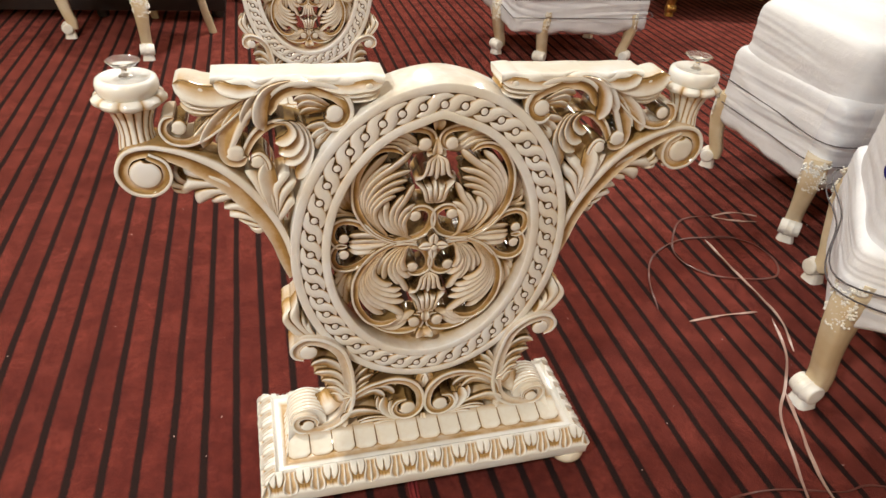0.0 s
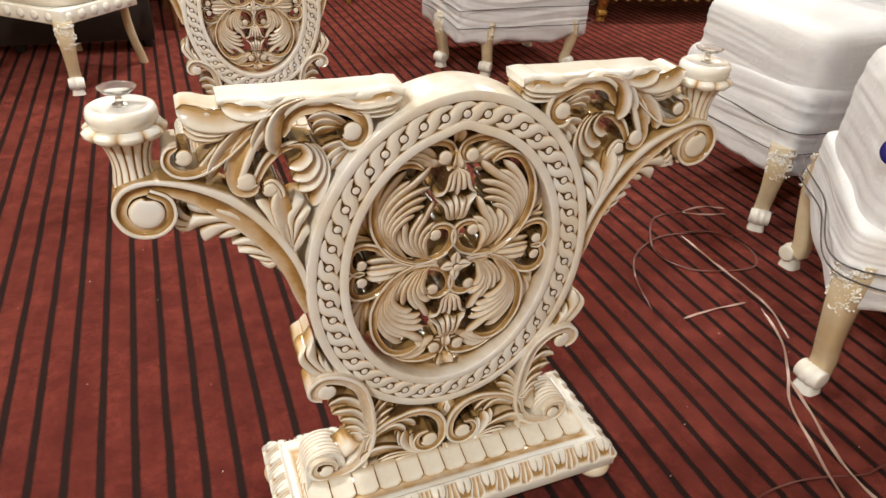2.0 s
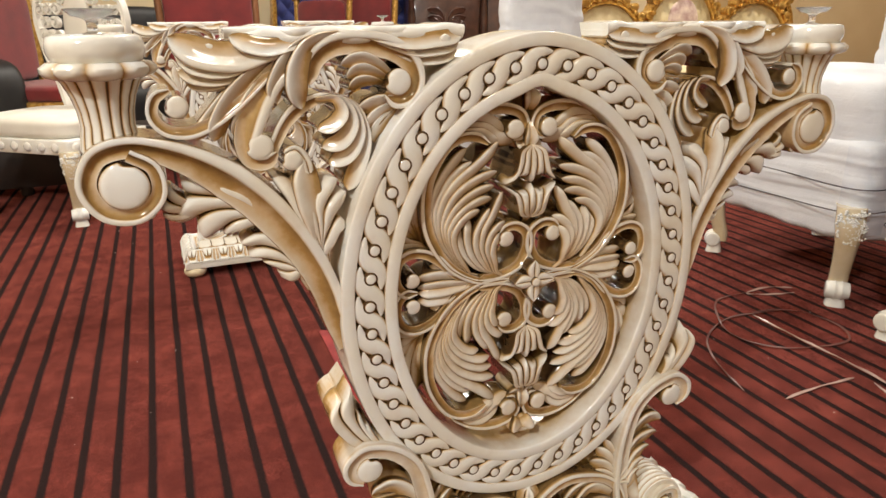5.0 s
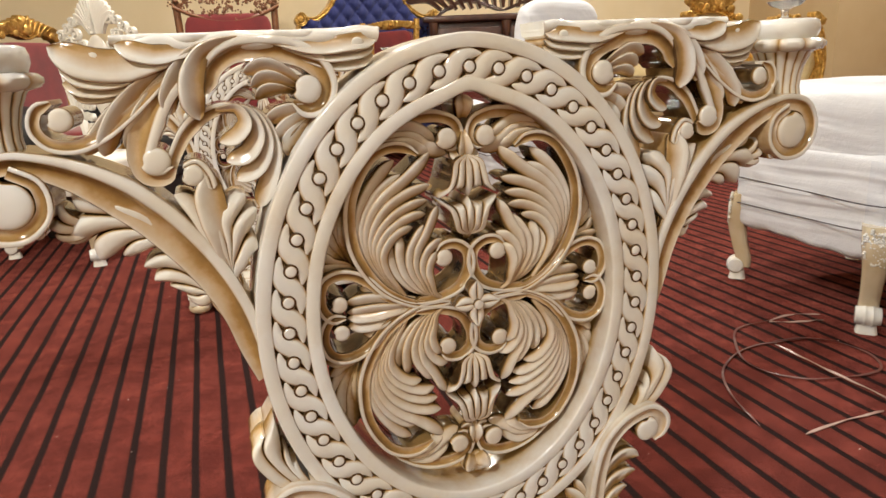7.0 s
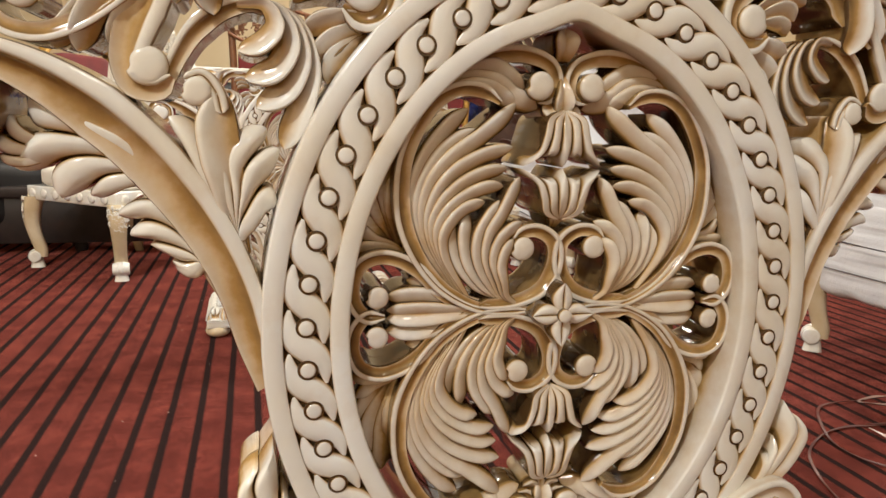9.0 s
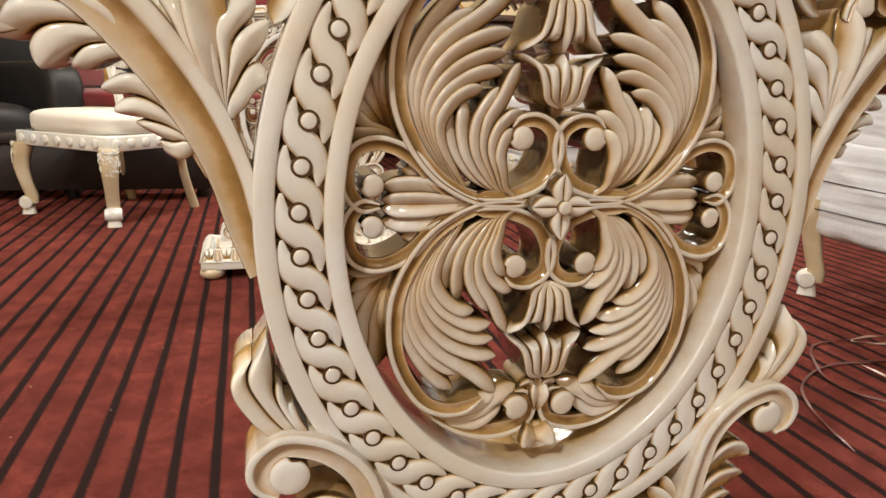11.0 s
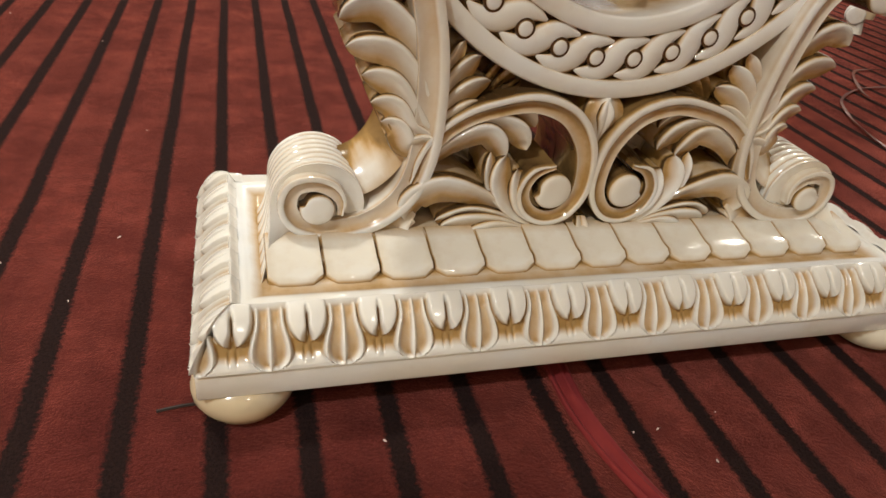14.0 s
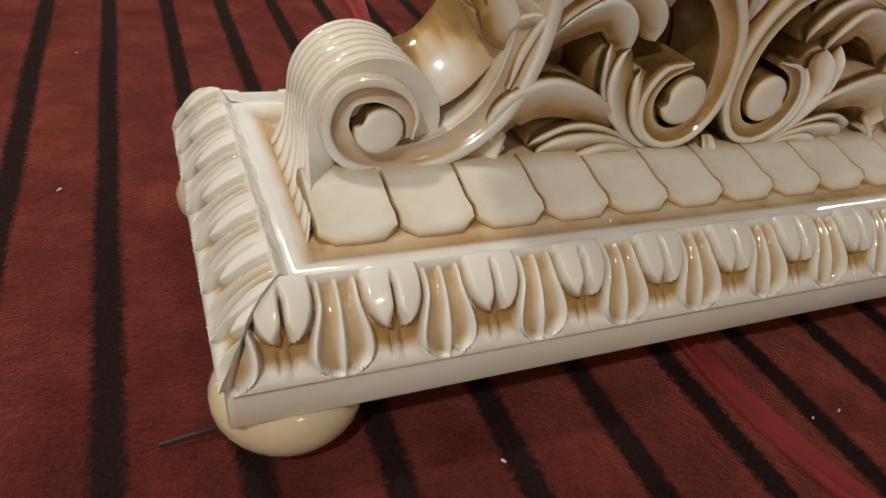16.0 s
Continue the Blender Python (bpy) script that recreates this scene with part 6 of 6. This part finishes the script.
def gilded_sofa(at, turn):
    ob = thing("gilded_sofa", "gilded carved sofa with beige damask and a floral medallion back", "sofa", at, turn)
    for x, w, top in ((-0.62, 0.56, 0.88), (0.0, 0.56, 1.0), (0.62, 0.56, 0.88)):
        bm = bmesh.new()
        bmesh.ops.create_uvsphere(bm, u_segments=28, v_segments=16, radius=1.0, matrix=Matrix.LocRotScale((x, 0.0, 0.62), None, (w * 0.54, 0.06, top - 0.62)))
        part("back_panel", bm, BEIGE_CLOTH, ob)
    bm = bmesh.new()
    bmesh.ops.create_uvsphere(bm, u_segments=24, v_segments=12, radius=1.0, matrix=Matrix.LocRotScale((0, -0.045, 0.74), None, (0.13, 0.02, 0.17)))
    part("floral_medallion", bm, PINK_CLOTH, ob)
    c = Carving(dy=-0.03)
    for x, w, top in ((-0.62, 0.6, 0.90), (0.0, 0.6, 1.02), (0.62, 0.6, 0.90)):
        pts = [(x + 0.5 * w * math.cos(radians(a)), 0.60 + (top - 0.60) * math.sin(radians(a))) for a in range(180, -1, -30)]
        c.stem(0.026, *pts, y=-0.03, back=0.08)
        for a in range(165, 10, -15):
            p = (x + 0.5 * w * math.cos(radians(a)), 0.60 + (top - 0.60) * math.sin(radians(a)))
            q = (x + 0.56 * w * math.cos(radians(a + 8)), 0.60 + (top - 0.55) * math.sin(radians(a + 8)))
            c.finger(0.024, p, ((p[0] + q[0]) / 2, (p[1] + q[1]) / 2 + 0.01), q, y=-0.05, back=0.05)
            c.button(p[0], p[1], 0.014, -0.06, 0.05)
    for s in (-1, 1):
        for k in range(5):
            c.finger(0.026, (s * 0.01, 1.00), (s * (0.02 + 0.022 * k), 1.06 + 0.012 * (4 - k)), (s * (0.02 + 0.040 * k), 1.17 - 0.022 * k), y=-0.05, back=0.05)
        c.button(s * 0.06, 1.03, 0.022, -0.06, 0.05)
        for k in range(4):
            c.finger(0.022, (s * 0.85, 0.86), (s * (0.87 + 0.01 * k), 0.90), (s * (0.84 + 0.03 * k), 0.97 - 0.02 * k), y=-0.05, back=0.05)
        c.stem(0.03, (s * 0.92, 0.36), (s * 0.95, 0.6), (s * 0.92, 0.80), (s * 0.88, 0.88), y=-0.03, back=0.10)
    c.make("carved_frame", ob, GOLD, "gilded carved frame")["kind"] = "stuff"
    bm = bmesh.new()
    pillow(bm, -0.93, 0.93, -0.70, 0.02, 0.26, 0.46, 7.0, 14)
    part("seat", bm, BEIGE_CLOTH, ob)
    bm = bmesh.new()
    box(bm, -0.96, 0.96, -0.74, 0.06, 0.17, 0.27, 0.015)
    rail = part("seat_rail", bm, DARK_WOOD, ob)
    c = Carving(dy=-0.745)
    for k in range(23):
        x = -0.92 + 0.0835 * k
        c.finger(0.022, (x, 0.25), (x + 0.02, 0.20), (x + 0.03, 0.14), y=-0.012, back=0.01)
        c.button(x + 0.04, 0.235, 0.018, -0.014, 0.01)
    c.make("gilt_fringe", rail, GOLD)["kind"] = "stuff"
    for x in (-0.86, 0.86):
        for y, a in ((-0.66, 270), (0.0, 90)):
            cabriole_leg(ob, x, y, a, 0.19, GOLD, False)
    return ob


gilded_sofa((3.28, 3.64, 0), -8)


# a guessed sofa, added to fill the dark areas at the left end
def dark_sofa(at, turn):
    ob = thing("guessed_sofa", "guessed black leather sofa filling the dark left end of the room", "sofa", at, turn)
    for name, d in (("seat", (-0.85, 0.85, -0.45, 0.35, 0.10, 0.44)), ("backrest", (-0.85, 0.85, 0.25, 0.50, 0.30, 0.88)), ("armrest", (-1.02, -0.83, -0.45, 0.5, 0.06, 0.62)), ("armrest", (0.83, 1.02, -0.45, 0.5, 0.06, 0.62))):
        bm = bmesh.new()
        pillow(bm, *d, 6.0, 12, 0.004, 5.0, 1.0)
        part(name, bm, DARK_LEATHER, ob)
    for x in (-0.9, 0.9):
        for y in (-0.38, 0.42):
            bm = bmesh.new()
            lathe(bm, [(0.02, 0.0), (0.025, 0.08)], x, y, 12)
            part("leg", bm, DARK_WOOD, ob)
    return ob


dark_sofa((-2.05, 3.0, 0), 32)


# invented low block that fills the dark area on the floor behind the chair
def dark_block(at, length):
    ob = thing("dark_block", "low black block added to fill the dark area behind the cream chair", "bench", at, 0)
    bm = bmesh.new()
    box(bm, -length / 2, length / 2, -0.10, 0.10, 0.26, 0.31, 0.006)
    part("top", bm, BLACK_WOOD, ob)
    bm = bmesh.new()
    box(bm, -length / 2 + 0.02, length / 2 - 0.02, -0.08, 0.08, 0.05, 0.26, 0.004)
    part("apron", bm, BLACK_WOOD, ob)
    for k in range(4):
        bm = bmesh.new()
        x = -length / 2 + 0.06 + (length - 0.12) * k / 3
        lathe(bm, [(0.026, 0.0), (0.030, 0.02), (0.024, 0.055)], x, 0.0, 14)
        part("foot", bm, BLACK_WOOD, ob)
    return ob


dark_block((-1.32, 3.02, 0), 1.85)
dark_sofa((-0.95, 4.2, 0), 4)


# ---- loose things on the floor ----
def ribbon(name, pts, width, material, label, n=60, lift=0.0015, thick=0.0014):
    """A flat plastic band lying on the carpet."""
    bm = bmesh.new()
    c = glide([(*p, 0.0) if len(p) == 2 else p for p in pts], n)
    rows = []
    for i, p in enumerate(c):
        t = c[min(i + 1, n)] - c[max(i - 1, 0)]
        s = np.array((-t[1], t[0], 0.0))
        s /= max(np.linalg.norm(s), 1e-9)
        twist = 0.35 * math.sin(i * 0.35)
        up = np.array((0, 0, 1.0))
        e = (s * math.cos(twist) + up * math.sin(twist)) * width / 2 * min(1.0, 0.25 + min(i, n - i) / (0.10 * n))
        z = lift + abs(e[2]) + p[2]
        q = np.array((p[0], p[1], z))
        rows.append([bm.verts.new(q - e), bm.verts.new(q + e), bm.verts.new(q + e + up * thick), bm.verts.new(q - e + up * thick)])
    for a, b in zip(rows, rows[1:]):
        for k in range(4):
            bm.faces.new((a[k], a[(k + 1) % 4], b[(k + 1) % 4], b[k]))
    bm.faces.new(rows[0][::-1])
    bm.faces.new(rows[-1])
    return tagged(part(name, bm, material, None), label, "strap")


ribbon("packing_strap", [(1.305, 0.688), (1.229, 0.705), (1.169, 0.738), (1.26, 0.752), (1.329, 0.721)], 0.0065, STRAP, "pale plastic packing strap lying on the carpet")
ribbon("packing_strap", [(1.169, 0.741), (1.051, 0.731), (0.975, 0.656), (0.917, 0.539), (0.956, 0.446), (1.062, 0.402), (1.168, 0.400), (1.215, 0.466), (1.208, 0.553), (1.161, 0.605), (1.071, 0.627)], 0.0055, STRAP_DARK, "dark brown packing strap coiled on the carpet", 90, 0.004)
ribbon("packing_strap", [(1.057, 0.606), (1.053, 0.446), (1.054, 0.311), (1.046, 0.214), (0.999, 0.100)], 0.0065, STRAP, "long pale plastic strap running over the carpet", 60, 0.006)
ribbon("packing_strap", [(1.161, 0.605), (0.986, 0.622), (0.845, 0.549), (0.776, 0.446), (0.732, 0.312)], 0.005, STRAP_DARK, "brown packing strap curving over the carpet", 60, 0.003)
ribbon("packing_strap", [(0.793, 0.255), (0.893, 0.263), (1.008, 0.261)], 0.006, STRAP, "short cut end of a pale plastic strap", 24)
ribbon("packing_strap", [(1.030, 0.228), (0.979, 0.103), (0.899, -0.001), (0.829, -0.077), (0.783, -0.180), (0.739, -0.287), (0.70, -0.42)], 0.0065, STRAP, "long pale plastic strap beside a chair foot", 60, 0.002)
ribbon("packing_strap", [(0.885, -0.018), (0.850, -0.113), (0.810, -0.212), (0.790, -0.298), (0.80, -0.45)], 0.0075, STRAP, "pale plastic strap beside a chair foot", 50, 0.004)
ribbon("cord", [(0.55, -0.26), (0.613, -0.251), (0.694, -0.254), (0.777, -0.273), (0.826, -0.285), (0.889, -0.281), (0.97, -0.31)], 0.004, STRAP_DARK, "thin dark red cord on the carpet", 50)


def cloth_strip(pts, label, half=lambda s: 0.0085):
    """A rumpled strip of red cloth: three folds along a curve; half: its half width along 0..1."""
    bm = bmesh.new()
    n = 36
    c = glide(pts, n)
    rows = []
    for i, p in enumerate(c):
        t = c[min(i + 1, n)] - c[max(i - 1, 0)]
        s = np.array((-t[1], t[0]))
        s /= max(np.linalg.norm(s), 1e-9)
        row = []
        for k in range(13):
            u = k / 12 * 2 - 1
            z = 0.002 + 0.007 * (0.5 + 0.5 * math.cos(u * 7 + 0.6 * math.sin(i * 0.2))) * (1 - u * u * 0.8)
            row.append(bm.verts.new((p[0] + s[0] * u * half(i / n), p[1] + s[1] * u * half(i / n), z)))
        rows.append(row)
    for a, b in zip(rows, rows[1:]):
        for k in range(12):
            bm.faces.new((a[k], a[k + 1], b[k + 1], b[k]))
    res = bmesh.ops.extrude_face_region(bm, geom=bm.faces[:])
    for v in res["geom"]:
        if isinstance(v, bmesh.types.BMVert):
            v.co.z = 0.0005
    return tagged(part("cloth_strip", bm, RED_CLOTH, None), label, "cloth")


cloth_strip([(-0.028, -0.03), (-0.028, -0.095), (-0.029, -0.135), (-0.025, -0.17), (-0.014, -0.215), (0.012, -0.29), (0.03, -0.36)], "rumpled red cloth strip lying under the plinth", lambda s: 0.0105 - 0.004 * s)
cloth_strip([(-0.030, 0.98), (-0.038, 0.86), (-0.048, 0.74), (-0.060, 0.62), (-0.074, 0.50), (-0.086, 0.40), (-0.092, 0.28), (-0.10, 0.16), (-0.07, 0.08)], "red cloth strip running from behind the plinth", lambda s: 0.040 - 0.034 * min(1.0, s / 0.6))


def lint():
    """Specks of fluff and wood on the carpet, too many to count."""
    bm = bmesh.new()
    rnd = random.Random(4)
    spots = [(-0.182, -0.148), (-0.387, 0.133), (-0.414, 0.036), (0.005, -0.168), (-0.505, 1.64), (-0.456, 1.63), (-0.382, 1.60), (-0.708, 1.284), (-0.484, 0.733)]
    spots += [(rnd.uniform(-1.3, 1.5), rnd.uniform(-0.4, 2.2)) for _ in range(150)]
    for x, y in spots:
        r = rnd.uniform(0.0006, 0.0014)
        bmesh.ops.create_icosphere(bm, subdivisions=1, radius=r, matrix=Matrix.Translation((x, y, 0.0015)) @ Euler((0, 0, rnd.uniform(0, 3))).to_matrix().to_4x4() @ Matrix.Diagonal((rnd.uniform(0.7, 2.2), 0.7, 0.6, 1)))
    return tagged(part("lint", bm, LINT, None), "pale specks of lint scattered on the carpet", "lint", kind="stuff")


lint()
bm = bmesh.new()
tube(bm, [(-0.335, -0.100, 0.003), (-0.318, -0.098, 0.004), (-0.300, -0.096, 0.003)], 0.0012, 6, 8)
tagged(part("twig", bm, BLACK_WOOD, None), "thin dark splinter beside a bun foot", "splinter")


# an unidentified round blue item, taken for a plastic cap
def blue_cap(at, aim):
    ob = thing("plastic_cap", "round dark blue plastic cap tucked into white foam", "dish", at, 0)
    ob.matrix_basis = look(at, aim)
    bm = bmesh.new()
    lathe(bm, [(0.024, -0.02), (0.027, 0.0), (0.028, 0.003), (0.027, 0.008), (0.022, 0.011), (0.010, 0.012)], 0, 0, 28)
    for v in bm.verts:
        v.co.z = -v.co.z
    bmesh.ops.recalc_face_normals(bm, faces=bm.faces[:])
    part("bowl", bm, BLUE_PLASTIC, ob)
    return ob


def black_lid(at, turn):
    """An unidentified black item, taken for a lid: a peaked shell with a lighter band round its foot."""
    ob = thing("plastic_lid", "domed black plastic lid lying on white foam", "bowl", at, turn)
    bm = bmesh.new()
    rings = []
    for r, z in ((1.0, 0.0), (1.0, 0.012), (0.94, 0.022), (0.80, 0.040), (0.52, 0.058), (0.2, 0.066)):
        rings.append([bm.verts.new((0.075 * r * math.cos(a) + 0.02 * (1 - r), 0.050 * r * math.sin(a) * (1.15 - 0.25 * math.cos(a)), z)) for a in (2 * math.pi * k / 28 for k in range(28))])
    for a, b in zip(rings, rings[1:]):
        for k in range(28):
            bm.faces.new((a[k], a[(k + 1) % 28], b[(k + 1) % 28], b[k]))
    bm.faces.new(rings[0][::-1])
    bm.faces.new(rings[-1])
    part("shell", bm, BLACK_PLASTIC, ob)
    bm = bmesh.new()
    tube(bm, [(0.076 * math.cos(a), 0.051 * math.sin(a) * (1.15 - 0.25 * math.cos(a)), 0.010) for a in (math.pi * 2 * k / 12 for k in range(13))], 0.004, 8, 48)
    part("rim_band", bm, METAL, ob)
    return ob


blue_cap((0.872, -0.038, 0.60), (0.0, -0.62, 0.80))
black_lid((0.935, -0.035, 0.690), 215)
